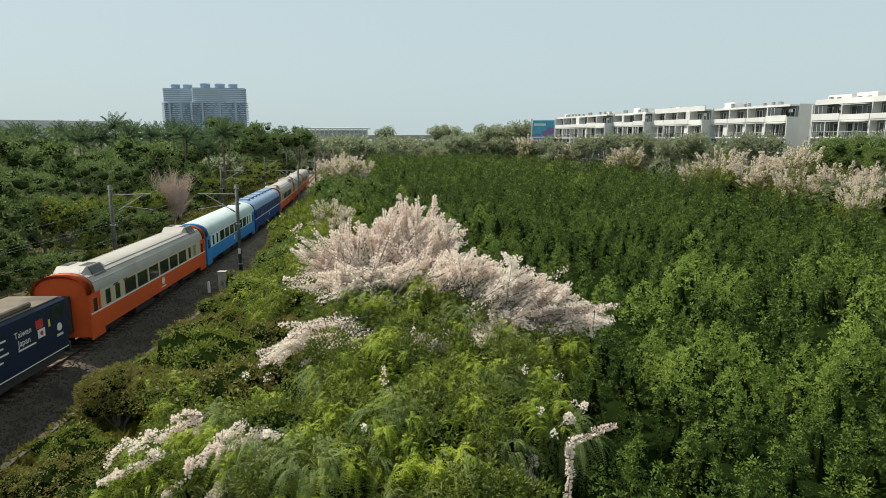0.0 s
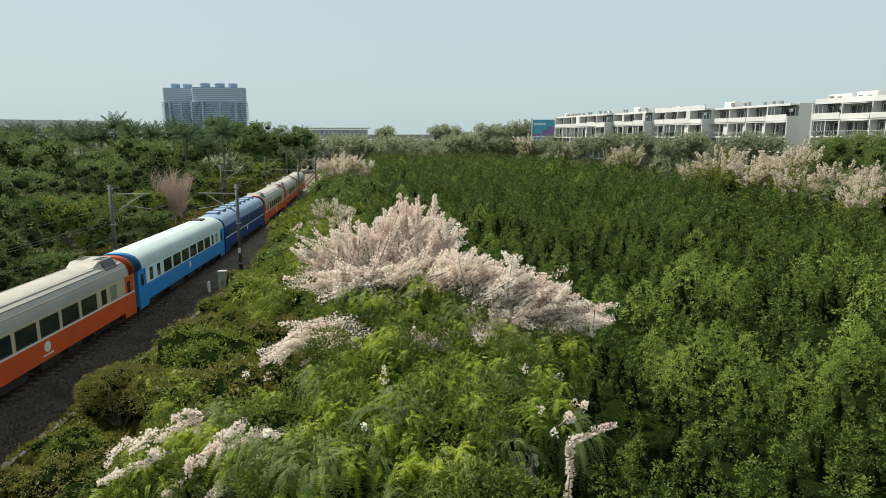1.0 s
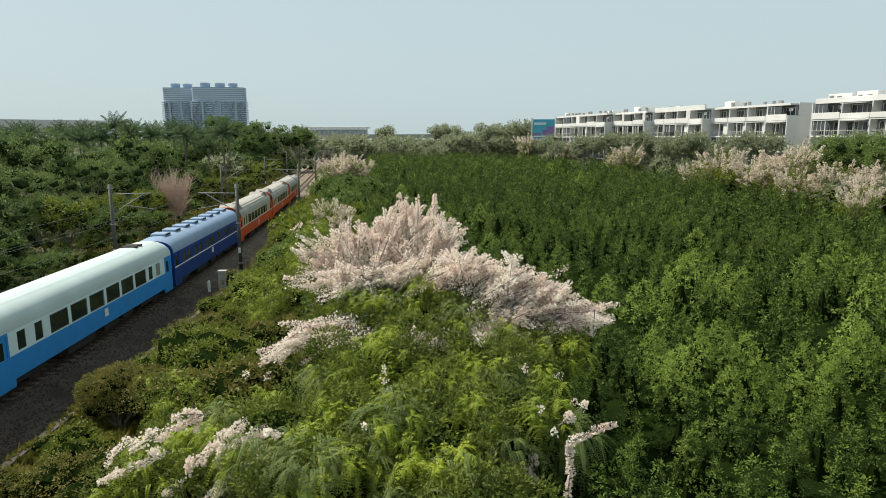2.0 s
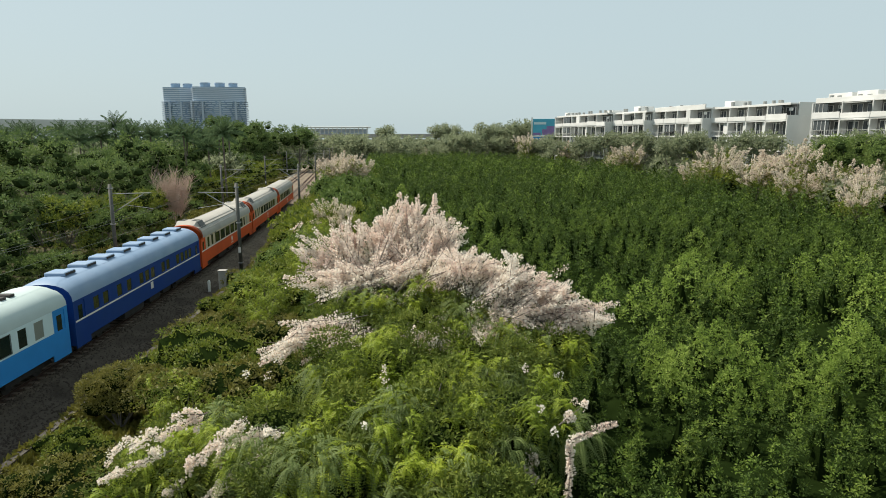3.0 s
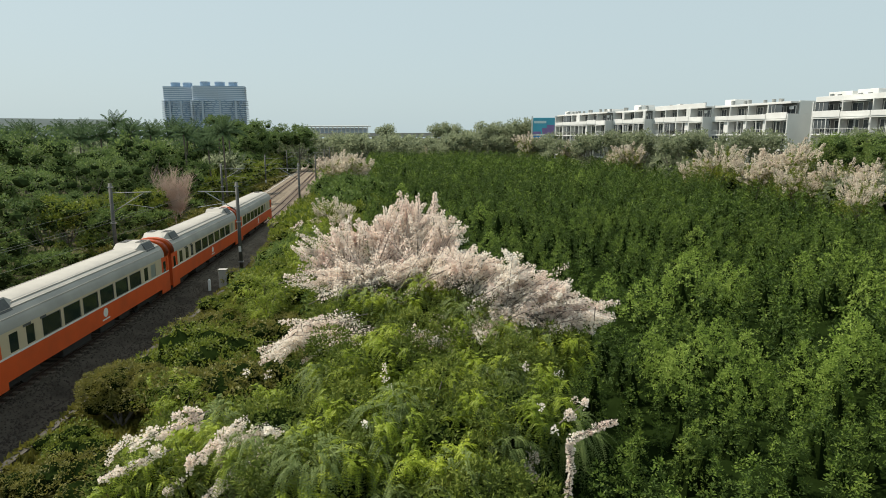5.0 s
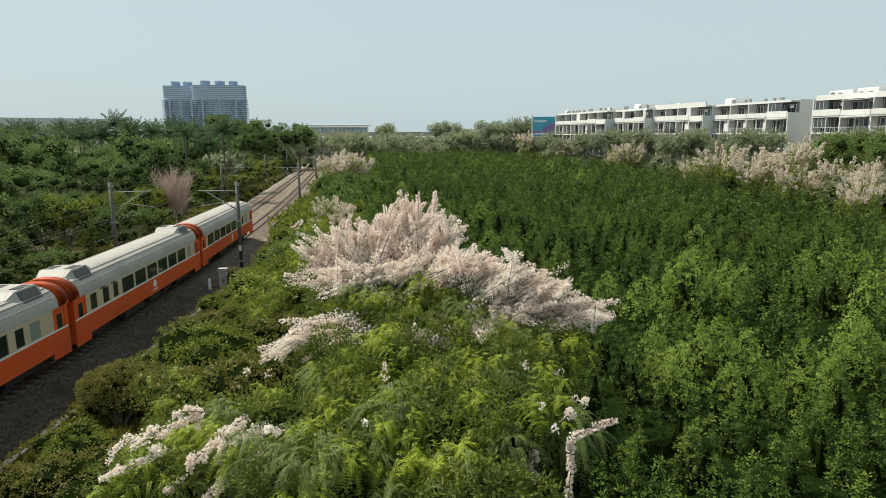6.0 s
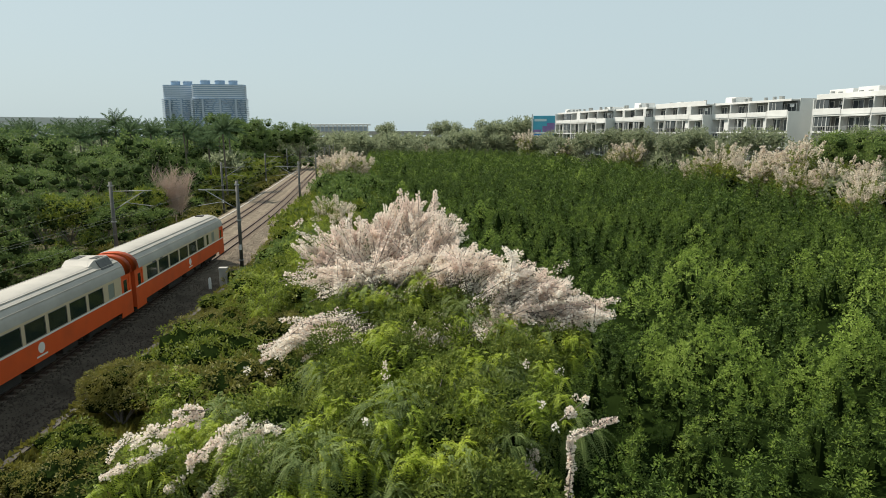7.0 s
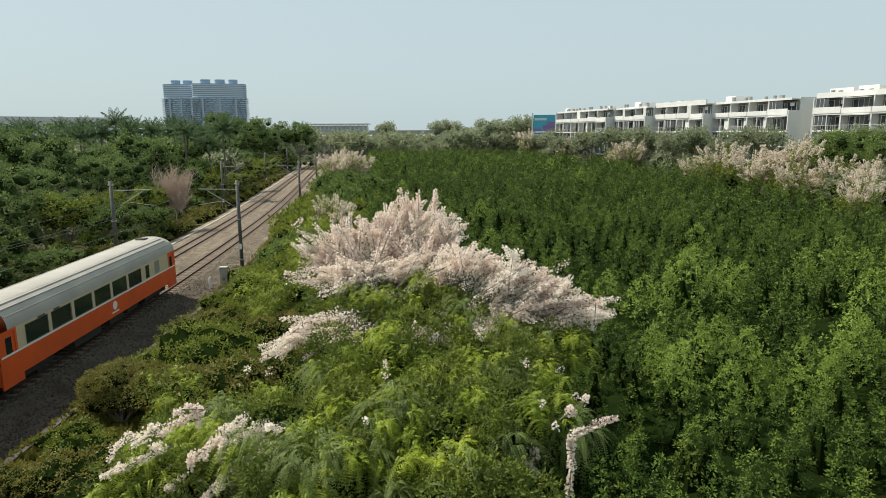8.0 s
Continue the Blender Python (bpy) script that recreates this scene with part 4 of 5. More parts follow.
def palm_tree(height, seed):
    rng = np.random.default_rng(seed)
    t = thing("palm_tree", "tall coconut palm with a drooping green crown", "palm tree", "palms behind the railway")
    lean = rng.normal(0, 0.5, 2)
    pts = [np.array([lean[0] * u * u, lean[1] * u * u, height * u]) for u in np.linspace(0, 1, 7)]
    v, f = tubes([(a, b, 0.2 - 0.012 * i, 0.19 - 0.012 * i) for i, (a, b) in enumerate(zip(pts[:-1], pts[1:]))], 8)
    hang("trunk", raw_mesh("trunk", v, f, ["bark"], smooth=True), t)
    parts, rows = [], []
    for i in range(22):
        q, el = 2.4 * i + rng.normal(0, 0.2), 1.45 - 1.75 * (i / 22) + rng.normal(0, 0.1)
        h = np.array([math.cos(q), math.sin(q), 0])
        ln = rng.uniform(3.0, 4.1)
        u = np.linspace(0, 1, 22)[:, None]
        sp = pts[-1] + h * math.cos(el) * ln * u + np.array([0, 0, 1]) * (math.sin(el) * ln * u - 0.95 * u ** 2.4)
        rows += [(sp[a], sp[a + 3], 0.03, 0.02) for a in range(0, 19, 3)]
        tan = unit(np.gradient(sp, axis=0))
        sd = unit(np.cross(tan, [0, 0, 1.0]))
        for e in (-1, 1):
            d = unit(sd * e * 0.8 + tan * 0.5 + np.array([0, 0, -0.8]) + rng.normal(0, 0.12, sp.shape))
            l2 = 0.8 * np.sin(np.pi * (0.12 + 0.8 * u[:, 0]))
            parts.append(leaf_arrays(sp[1:], d[1:], np.tile([0, 0, 1.0], (21, 1)), l2[1:], 0.15 + 0 * l2[1:]))
    v, f = merge(parts)
    hang("fronds", raw_mesh("fronds", v, f, ["palm"]), t)
    v, f = tubes(rows, 4)
    hang("frond_stalk", raw_mesh("frond_stalk", v, f, ["palm"]), t)
    return t


def spray(rng, base, d, ln, n, petal=0.075, thick=0.13):
    """A flowering shoot: blossoms packed round a twig."""
    d = d / np.linalg.norm(d)
    u = rng.random(n) ** 0.85
    bend = np.array([0, 0, -1.0]) * 0.12 * ln
    r = unit(rng.normal(size=(n, 3)))
    r = unit(r - (r @ d)[:, None] * d * 0.7)
    c = base + d * ln * u[:, None] + bend * (u[:, None] ** 2) + r * thick * rng.uniform(0.25, 1.0, (n, 1)) * (1.15 - 0.85 * u[:, None])
    dd = unit(r + unit(rng.normal(size=(n, 3))) * 0.7)
    pl = petal * rng.uniform(0.7, 1.3, n)
    return leaf_arrays(c, dd, unit(rng.normal(size=(n, 3))), pl, pl * 0.85, 0.05)


def fronds(rng, C, D, ln, pairs, leaflet, fall=0.55):
    """Feather-shaped drooping leaves: pairs of leaflets along an arching stalk."""
    parts = []
    k = len(C)
    D = unit(D)
    ln = ln * rng.uniform(0.75, 1.2, (k, 1))
    sd = unit(np.cross(D, [0, 0, 1.0]) + rng.normal(0, 0.15, (k, 3)))
    for i in range(pairs):
        u = (i + 0.8) / pairs
        p = C + D * ln * u + np.array([0, 0, -fall]) * ln * u * u
        tan = unit(D + np.array([0, 0, -2.0 * fall]) * u)
        size = leaflet * (1.0 - 0.35 * u)
        for e in (-1, 1):
            d = unit(sd * e + tan * 0.45 + np.array([0, 0, -0.22]))
            up = np.cross(d, tan) * e
            up = np.where(up[:, 2:3] < 0, -up, up)
            parts.append(leaf_arrays(p, d, up, np.full(k, size), np.full(k, size * 0.36), 0.03))
    return merge(parts)


def blossom_tree(label, height, spread, seed, sprays=150, per=46, petal=0.11, leafy=120, mat="bloom_cream"):
    rng = np.random.default_rng(seed)
    t = thing("blossom_tree", label, "blossom tree", "pink flowering trees")
    rows, tips = limb_paths(rng, height * 0.85, spread, 7, 0.16)
    parts, twigs, centre = [], [], np.array([0, 0, height * 0.3])
    for i in range(sprays):
        a = tips[rng.integers(0, len(tips))] + rng.normal(0, 0.16 * spread, 3)
        a[2] = max(a[2], 0.25 * height)
        d = unit((a - centre)[None] + rng.normal(0, 0.35, (1, 3)))[0] + np.array([0, 0, 0.15])
        ln = rng.uniform(0.8, 1.7) * spread / 3.2
        parts.append(spray(rng, a, d, ln, per, petal, 0.22))
        twigs.append((a, a + d * ln * 0.9, 0.02, 0.008))
    v, f = tubes(rows, 5)
    hang("trunk", raw_mesh("trunk", v, f, ["bark"]), t)
    v, f = tubes(twigs, 4)
    tagged(hang("twig_mass", raw_mesh("twig_mass", v, f, ["bark"]), t), kind="stuff")
    v, f = merge(parts)
    hang("blossom", raw_mesh("blossom", v, f, [mat]), t)
    c = tips[rng.integers(0, len(tips), leafy)] + rng.normal(0, 0.22 * spread, (leafy, 3))
    c[:, 2] = np.clip(c[:, 2] - 0.1 * height, 0.3, None)
    v, f = tuft_leaves(rng, c, unit(rng.normal(size=(leafy, 3)) + [0, 0, 1]), 10, 0.3, 0.35)
    hang("leaves", raw_mesh("leaves", v, f, ["shrub"]), t)
    return t


# ---- the large flowering tree beside the line ----
def great_blossom_tree():
    rng = np.random.default_rng(21)
    t = thing("blossom_tree", "large pink shower tree in full bloom with feathery lime leaves", "blossom tree")
    root = np.array([-0.6, 17.0, -0.9])
    fork = np.array([-0.8, 17.4, 2.6])
    rows = [(root, (root + fork) / 2 + [0.1, 0, 0], 0.34, 0.29), ((root + fork) / 2 + [0.1, 0, 0], fork, 0.29, 0.25)]
    petals, twigs, twigs2 = [], [], []
    # flowering limbs: where the limb ends, where its shoots point to, spread of both, number of shoots
    heads = [((-3.2, 19.8, 7.0), (-4.2, 20.3, 8.2), (0.55, 0.5, 0.25), (0.45, 0.5, 0.35), 30),
             ((-2.6, 19.9, 7.1), (-3.1, 20.4, 8.75), (0.5, 0.6, 0.2), (0.5, 0.5, 0.3), 26),
             ((-1.8, 20.0, 7.3), (-2.0, 20.6, 9.25), (0.6, 0.7, 0.2), (0.5, 0.5, 0.3), 30),
             ((-1.1, 20.6, 7.8), (-0.95, 21.0, 9.6), (0.5, 0.6, 0.2), (0.40, 0.4, 0.30), 26),
             ((-1.0, 19.8, 7.2), (-0.5, 20.3, 9.1), (0.5, 0.6, 0.2), (0.45, 0.5, 0.3), 28),
             ((-0.6, 19.5, 7.1), (0.40, 19.9, 8.85), (0.4, 0.5, 0.25), (0.35, 0.5, 0.3), 26),
             ((-2.6, 19.2, 6.75), (-3.6, 19.1, 7.25), (0.9, 0.5, 0.25), (0.8, 0.5, 0.3), 48),
             ((-1.2, 19.1, 6.9), (-1.3, 19.1, 7.7), (0.9, 0.4, 0.2), (0.9, 0.4, 0.25), 38),
             ((-0.1, 18.8, 7.0), (0.35, 18.5, 8.0), (0.4, 0.4, 0.3), (0.4, 0.4, 0.3), 30),
             ((0.5, 17.9, 7.3), (0.9, 17.6, 8.1), (0.45, 0.4, 0.25), (0.5, 0.4, 0.25), 26),
             ((1.4, 17.6, 6.9), (2.0, 17.4, 7.9), (0.5, 0.5, 0.35), (0.5, 0.4, 0.3), 36),
             ((2.2, 17.3, 6.7), (3.2, 17.2, 7.35), (0.5, 0.4, 0.3), (0.55, 0.4, 0.25), 40),
             ((3.1, 17.1, 6.4), (4.25, 17.1, 6.65), (0.45, 0.4, 0.25), (0.45, 0.4, 0.3), 42),
             ((1.1, 17.0, 6.3), (1.9, 16.6, 6.75), (0.5, 0.3, 0.25), (0.6, 0.3, 0.25), 26),
             ((-3.2, 17.0, 6.1), (-4.5, 16.6, 5.75), (0.5, 0.4, 0.15), (0.6, 0.4, 0.3), 34),
             ((-0.8, 16.2, 6.2), (0.1, 15.9, 6.0), (0.3, 0.3, 0.1), (0.4, 0.3, 0.15), 9),
             ((0.7, 16.1, 6.1), (1.6, 15.8, 6.2), (0.3, 0.3, 0.1), (0.4, 0.3, 0.15), 9)]
    for fo, c, s0, s1, n in heads:
        fo, c = np.array(fo), np.array(c)
        mid = fork * 0.45 + fo * 0.55 + rng.normal(0, 0.15, 3)
        rows += [(fork, mid, 0.13, 0.08), (mid, fo - [0, 0, 0.3], 0.08, 0.05)]
        for i in range(n):
            a = fo + rng.normal(0, 1, 3) * s0
            b = c + np.clip(rng.normal(0, 1, 3), -2.0, 2.0) * s1
            d, l2 = b - a, float(np.linalg.norm(b - a))
            l2 = min(max(l2, 0.5), 2.1)
            petals.append(spray(rng, a, d, l2, int(rng.uniform(105, 175) * l2), 0.062, rng.uniform(0.10, 0.16)))
            twigs += [(a - d * 0.15, a + d / np.linalg.norm(d) * l2 * 0.9, 0.014, 0.005)]
            if i % 3 == 0:
                twigs += [(fo - [0, 0, 0.3] + rng.normal(0, 0.1, 3), a, 0.026, 0.013)]
    # one long arching shoot, and stray sprigs beyond the crown
    for a, b, n in (((-3.0, 20.0, 7.5), (-4.95, 20.3, 8.55), 300), ((4.3, 17.1, 6.6), (5.1, 17.2, 6.85), 70), ((3.2, 17.3, 7.6), (3.6, 17.3, 7.9), 40), ((-5.0, 20.2, 8.4), (-4.75, 20.4, 8.75), 70)):
        a, b = np.array(a), np.array(b)
        petals.append(spray(rng, a, b - a, float(np.linalg.norm(b - a)), n, 0.06, 0.12))
        twigs.append((a, b, 0.018, 0.006))
    # low trailing flower branches: from, to, shoots, shoot length
    trails = [((-5.0, 12.2, 5.75), (-6.7, 11.5, 5.2), 13, 0.5), ((-5.6, 11.7, 5.15), (-6.8, 11.4, 4.7), 8, 0.45), ((-4.1, 12.0, 5.75), (-5.1, 11.4, 5.0), 13, 0.45),
              ((-3.7, 12.0, 5.6), (-4.5, 11.5, 5.15), 9, 0.4), ((-3.65, 11.6, 5.2), (-4.75, 11.2, 4.4), 11, 0.4), ((-5.1, 12.1, 5.75), (-5.5, 11.9, 5.85), 4, 0.35), ((-3.3, 11.6, 5.65), (-3.55, 11.6, 5.6), 3, 0.3),
              ((-5.3, 11.5, 4.55), (-5.6, 11.3, 4.4), 3, 0.3), ((-3.6, 11.5, 5.3), (-3.7, 11.4, 4.95), 4, 0.3), ((1.85, 12.0, 4.9), (1.9, 11.8, 4.55), 4, 0.3), ((2.4, 11.9, 5.6), (2.85, 11.9, 6.0), 3, 0.35)]
    for a, b, n, ln in trails:
        a, b = np.array(a), np.array(b)
        twigs.append((a, b, 0.016, 0.007))
        for i in range(n):
            p = a + (b - a) * (i + rng.random()) / n + rng.normal(0, 0.045, 3)
            d = unit(unit((b - a)[None]) + rng.normal(0, 0.45, (1, 3)))[0]
            petals.append(spray(rng, p, d, ln * rng.uniform(0.45, 0.9), 85, 0.052, 0.09))
    # single clusters among the leaves
    for _ in range(16):
        p = np.array([rng.uniform(-5.5, 3.2), rng.uniform(10.8, 16.5), 0.0])
        p[2] = 6.35 - 0.03 * (p[0] + 0.5) ** 2 - 0.05 * abs(p[1] - 14) + rng.uniform(-0.5, 0.05)
        petals.append(spray(rng, p, rng.normal(0, 1, 3) + [0, 0, 0.6], rng.uniform(0.12, 0.3), 26, 0.05, 0.09))
    # one bare bent branch with blossom
    bend = [np.array(p) for p in ((2.44, 11.0, 4.4), (2.47, 11.0, 4.97), (2.47, 11.0, 5.39), (2.42, 11.0, 5.70), (2.87, 11.0, 5.92), (3.31, 11.0, 6.13))]
    for a, b in zip(bend[:-1], bend[1:]):
        twigs.append((a, b, 0.025, 0.018))
        for _ in range(3):
            petals.append(spray(rng, a, b - a, np.linalg.norm(b - a) * 1.05, 60, 0.05, 0.085))
    v, f = tubes(rows, 6)
    hang("trunk", raw_mesh("trunk", v, f, ["bark"], smooth=True), t)
    v, f = tubes(twigs, 4)
    tagged(hang("twig_mass", raw_mesh("twig_mass", v, f, ["bark"]), t), kind="stuff")
    v, f = merge(petals)
    hang("blossom", raw_mesh("blossom", v, f, ["bloom"]), t, "pale pink blossom on upright shoots")
    # green leafy body: lobes of feathery leaves
    lobes = [((-0.4, 12.6, 4.9), (2.3, 1.6, 1.15), 420), ((1.4, 13.2, 5.0), (1.5, 1.5, 1.1), 260), ((-2.6, 11.6, 4.5), (1.8, 1.4, 1.0), 260), ((-1.2, 15.2, 5.2), (2.4, 1.6, 1.2), 330), ((1.0, 15.6, 5.2), (2.0, 1.5, 1.1), 240),
             ((-4.2, 14.0, 4.2), (1.6, 1.8, 1.1), 220), ((0.6, 10.6, 4.4), (2.2, 1.0, 0.9), 240), ((-3.2, 18.0, 5.2), (1.8, 1.4, 1.2), 170), ((-0.6, 18.6, 5.9), (2.2, 1.2, 1.1), 200), ((2.6, 16.4, 5.4), (1.6, 1.0, 0.7), 140),
             ((-6.4, 12.4, 3.9), (1.5, 1.6, 1.0), 140), ((-2.2, 18.4, 5.9), (1.7, 0.8, 0.75), 170), ((0.7, 17.3, 6.0), (1.1, 0.7, 0.65), 120), ((2.7, 16.2, 5.8), (1.3, 0.6, 0.5), 100), ((-0.6, 18.9, 6.6), (0.7, 0.5, 0.5), 50)]
    lime, deep, droop, core = [], [], [], []
    bm = bmesh.new()
    bmesh.ops.create_icosphere(bm, subdivisions=2, radius=1.0)
    ball = np.array([x.co[:] for x in bm.verts])
    ball_f = np.array([[q.index for q in g.verts] for g in bm.faces])
    bm.free()
    for c, r, n in lobes:
        c, r = np.array(c), np.array(r)
        core.append((ball * r * 0.62 * rng.uniform(0.9, 1.05, (len(ball), 1)) + c, ball_f))
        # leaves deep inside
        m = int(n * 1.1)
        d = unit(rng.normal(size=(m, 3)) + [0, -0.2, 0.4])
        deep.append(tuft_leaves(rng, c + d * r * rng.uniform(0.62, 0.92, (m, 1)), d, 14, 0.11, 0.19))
        # boughs that bulge out of the crown, each a clump of its own
        for _ in range(max(4, n // 17)):
            d = unit(rng.normal(size=(1, 3)) + [0, -0.3, 0.55])[0]
            d[2] = abs(d[2])
            q0 = c + d * r * rng.uniform(0.78, 1.06)
            br = rng.uniform(0.34, 0.72)
            kind = rng.random()
            if abs(q0[0] - 2.5) < 0.95 and q0[1] < 12.2:
                continue    # the bare bent branch stands clear here
            twigs2.append((c, q0, 0.03, 0.012))
            if kind < 0.48:
                # umbrella-like bunches of young leaves hanging from the shoot tips
                k = int(4 + br * 9)
                p = q0 + unit(rng.normal(size=(k, 3)) + [0, 0, 0.4]) * br * [0.8, 0.8, 0.55]
                for e in range(11):
                    q = rng.uniform(0, 2 * math.pi, k)
                    dd = np.stack([np.cos(q), np.sin(q), rng.uniform(-0.3, 0.9, k)], -1)
                    lime.append(fronds(rng, p + rng.normal(0, 0.07, (k, 3)), dd, rng.uniform(0.26, 0.46), 13, 0.066, 1.15))
            elif kind < 0.74:
                k = int(34 * br / 0.5)
                d2 = unit(rng.normal(size=(k, 3)) + [0, -0.2, 0.25])
                p = q0 + d2 * br * rng.uniform(0.6, 1.0, (k, 1)) * [1, 1, 0.7]
                for e in range(2):
                    droop.append(fronds(rng, p, unit(d2 * 0.6 + rng.normal(0, 0.35, (k, 3)) + [0, 0, -0.35]), 0.55, 17, 0.070, 0.8))
            else:
                k = int(46 * br / 0.5)
                d2 = unit(rng.normal(size=(k, 3)) + [0, -0.2, 0.4])
                deep.append(tuft_leaves(rng, q0 + d2 * br * rng.uniform(0.75, 1.0, (k, 1)) * [1, 1, 0.7], d2, 16, 0.10, 0.13))
    v, f = tubes(twigs2, 4)
    tagged(hang("twig_mass", raw_mesh("twig_mass", v, f, ["bark"]), t), kind="stuff")
    v, f = merge(lime)
    hang("feathery_leaves", raw_mesh("feathery_leaves", v, f, ["lime"]), t, "bright lime-green drooping feathery leaves")
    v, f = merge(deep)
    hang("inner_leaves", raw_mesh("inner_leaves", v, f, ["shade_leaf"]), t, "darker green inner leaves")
    v, f = merge(droop)
    hang("drooping_foliage", raw_mesh("drooping_foliage", v, f, ["droop"]), t, "dull green drooping feathery leaves")
    # added near-black lobes paint the shade deep in the leafy body
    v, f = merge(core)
    tagged(hang("crown_shade", raw_mesh("crown_shade", v, f, ["inner_shade"]), t), kind="stuff")
    return t


M["droop"] = foliage("old cassia leaf", (0.076, 0.110, 0.032), (0.142, 0.192, 0.055), (0.235, 0.285, 0.090), 0.34, 0.6, 0.8, 0.25)


# ---- plantings ----
def scatter_copies(first, spots, seed, smin=0.85, smax=1.15):
    rng = random.Random(seed)
    for i, (x, y, z) in enumerate(spots):
        k = rng.uniform(smin, smax)
        m = pose(x, y, z, 0, 0, rng.uniform(0, 360)) @ Matrix.Scale(k, 4)
        if i == 0:
            first.matrix_basis = m
        else:
            c = copy_thing(first, m)
            c.matrix_basis = m


def build_left_woods():
    rng = random.Random(4)
    kinds = [broad_tree("leafy green tree in a dense belt beside the tracks", 10.8, 4.4, "deep_leaf", 31, 0.31, 760, low=True, blades=8),
             broad_tree("rounded dark green tree beside the tracks", 9.0, 3.9, "deep_leaf", 32, 0.30, 680, low=True, blades=8),
             broad_tree("yellow-green young tree beside the tracks", 6.4, 2.8, "shrub", 33, 0.27, 500, low=True, blades=8),
             broad_tree("low bushy green tree beside the tracks", 4.2, 2.5, "wood_leaf", 34, 0.25, 400, low=True, blades=8),
             broad_tree("leafy green tree in a belt along the line", 10.2, 4.2, "deep_leaf", 35, 0.47, 360, low=True, blades=9),
             broad_tree("low yellow-green tree in a belt along the line", 5.6, 3.0, "shrub", 37, 0.36, 300, low=True, blades=9)]
    spots = [[], [], [], [], [], []]
    for row, off, step, ks in ((0, -11.8, 4.4, (3, 3, 2)), (1, -15.5, 5.0, (2, 3, 1)), (2, -20.5, 6.0, (0, 1, 1)), (3, -27.0, 7.0, (0, 0, 1)), (4, -34.5, 8.5, (0, 0, 1))):
        y = 36.0 + row * 3
        while y < 235 - row * 10:
            p = beside(y + rng.uniform(-1.2, 1.2), off + rng.uniform(-1.6, 1.6), -0.9)
            if p.x > -0.78 * p.y - 8:
                k = rng.choice(ks)
                if y > 100:
                    k = 4 if k < 2 else 5
                spots[k].append((p.x, p.y, -0.9))
            y += step * (1 + y / 220) * rng.uniform(0.8, 1.25)
    for k, sp in zip(kinds, spots):
        scatter_copies(k, sp, len(sp), 0.65, 1.22)
    tall = broad_tree("tall dark rounded tree above the belt", 18.5, 7.5, "deep_leaf", 36, 0.62, 900, low=True, blades=9)
    for i, (x, y, g) in enumerate(((-72, 205, 1.0), (-66.5, 209, 0.86), (-62.4, 205, 0.92), (-54.7, 212, 0.82), (-50.6, 218, 0.87), (-77, 207, 0.78), (-58.5, 198, 0.72))):
        m = pose(x, y, -0.9, 0, 0, 77 * i) @ Matrix.Scale(g, 4)
        c = copy_thing(tall, m) if i else tall
        c.matrix_basis = m
    fill = broad_tree("hazy green tree under the palms", 9.5, 4.6, "hazy_leaf", 38, 0.75, 170, low=True, blades=9)
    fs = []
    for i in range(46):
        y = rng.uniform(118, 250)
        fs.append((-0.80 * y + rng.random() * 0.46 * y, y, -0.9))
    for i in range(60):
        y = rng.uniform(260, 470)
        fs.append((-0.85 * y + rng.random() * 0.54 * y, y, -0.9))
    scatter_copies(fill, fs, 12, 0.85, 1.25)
    palms = [palm_tree(12.4, 41), palm_tree(11.4, 42), palm_tree(13.2, 43)]
    sp = [[], [], []]
    for i in range(46):
        y = rng.uniform(108, 150)
        x = -0.75 * y + i * (0.42 * y) / 46 + rng.uniform(-2, 2)
        sp[i % 3].append((x, y, -0.9))
    for k, s in zip(palms, sp):
        scatter_copies(k, s, len(s) + 3, 0.94, 1.12)
    # leafless pinkish-brown shrub tree
    rng2 = np.random.default_rng(50)
    t = thing("bare_tree", "leafless pinkish-brown shrub tree of fine dry twigs", "bare tree", at=pose(-33.4, 76, -0.9))
    rows, ends = limb_paths(rng2, 9.0, 2.5, 9, 0.09)
    twigs = []
    for i in range(1700):
        a = ends[rng2.integers(0, len(ends))] * rng2.uniform(0.45, 1.0)
        b = a + np.array([rng2.normal(0, 0.5), rng2.normal(0, 0.5), rng2.uniform(0.5, 1.7)])
        twigs.append((a, b, 0.020, 0.006))
    v, f = tubes(rows, 5)
    hang("trunk", raw_mesh("trunk", v, f, ["bare"]), t)
    v, f = tubes(twigs, 3)
    tagged(hang("twig_mass", raw_mesh("twig_mass", v, f, ["bare"]), t), kind="stuff")


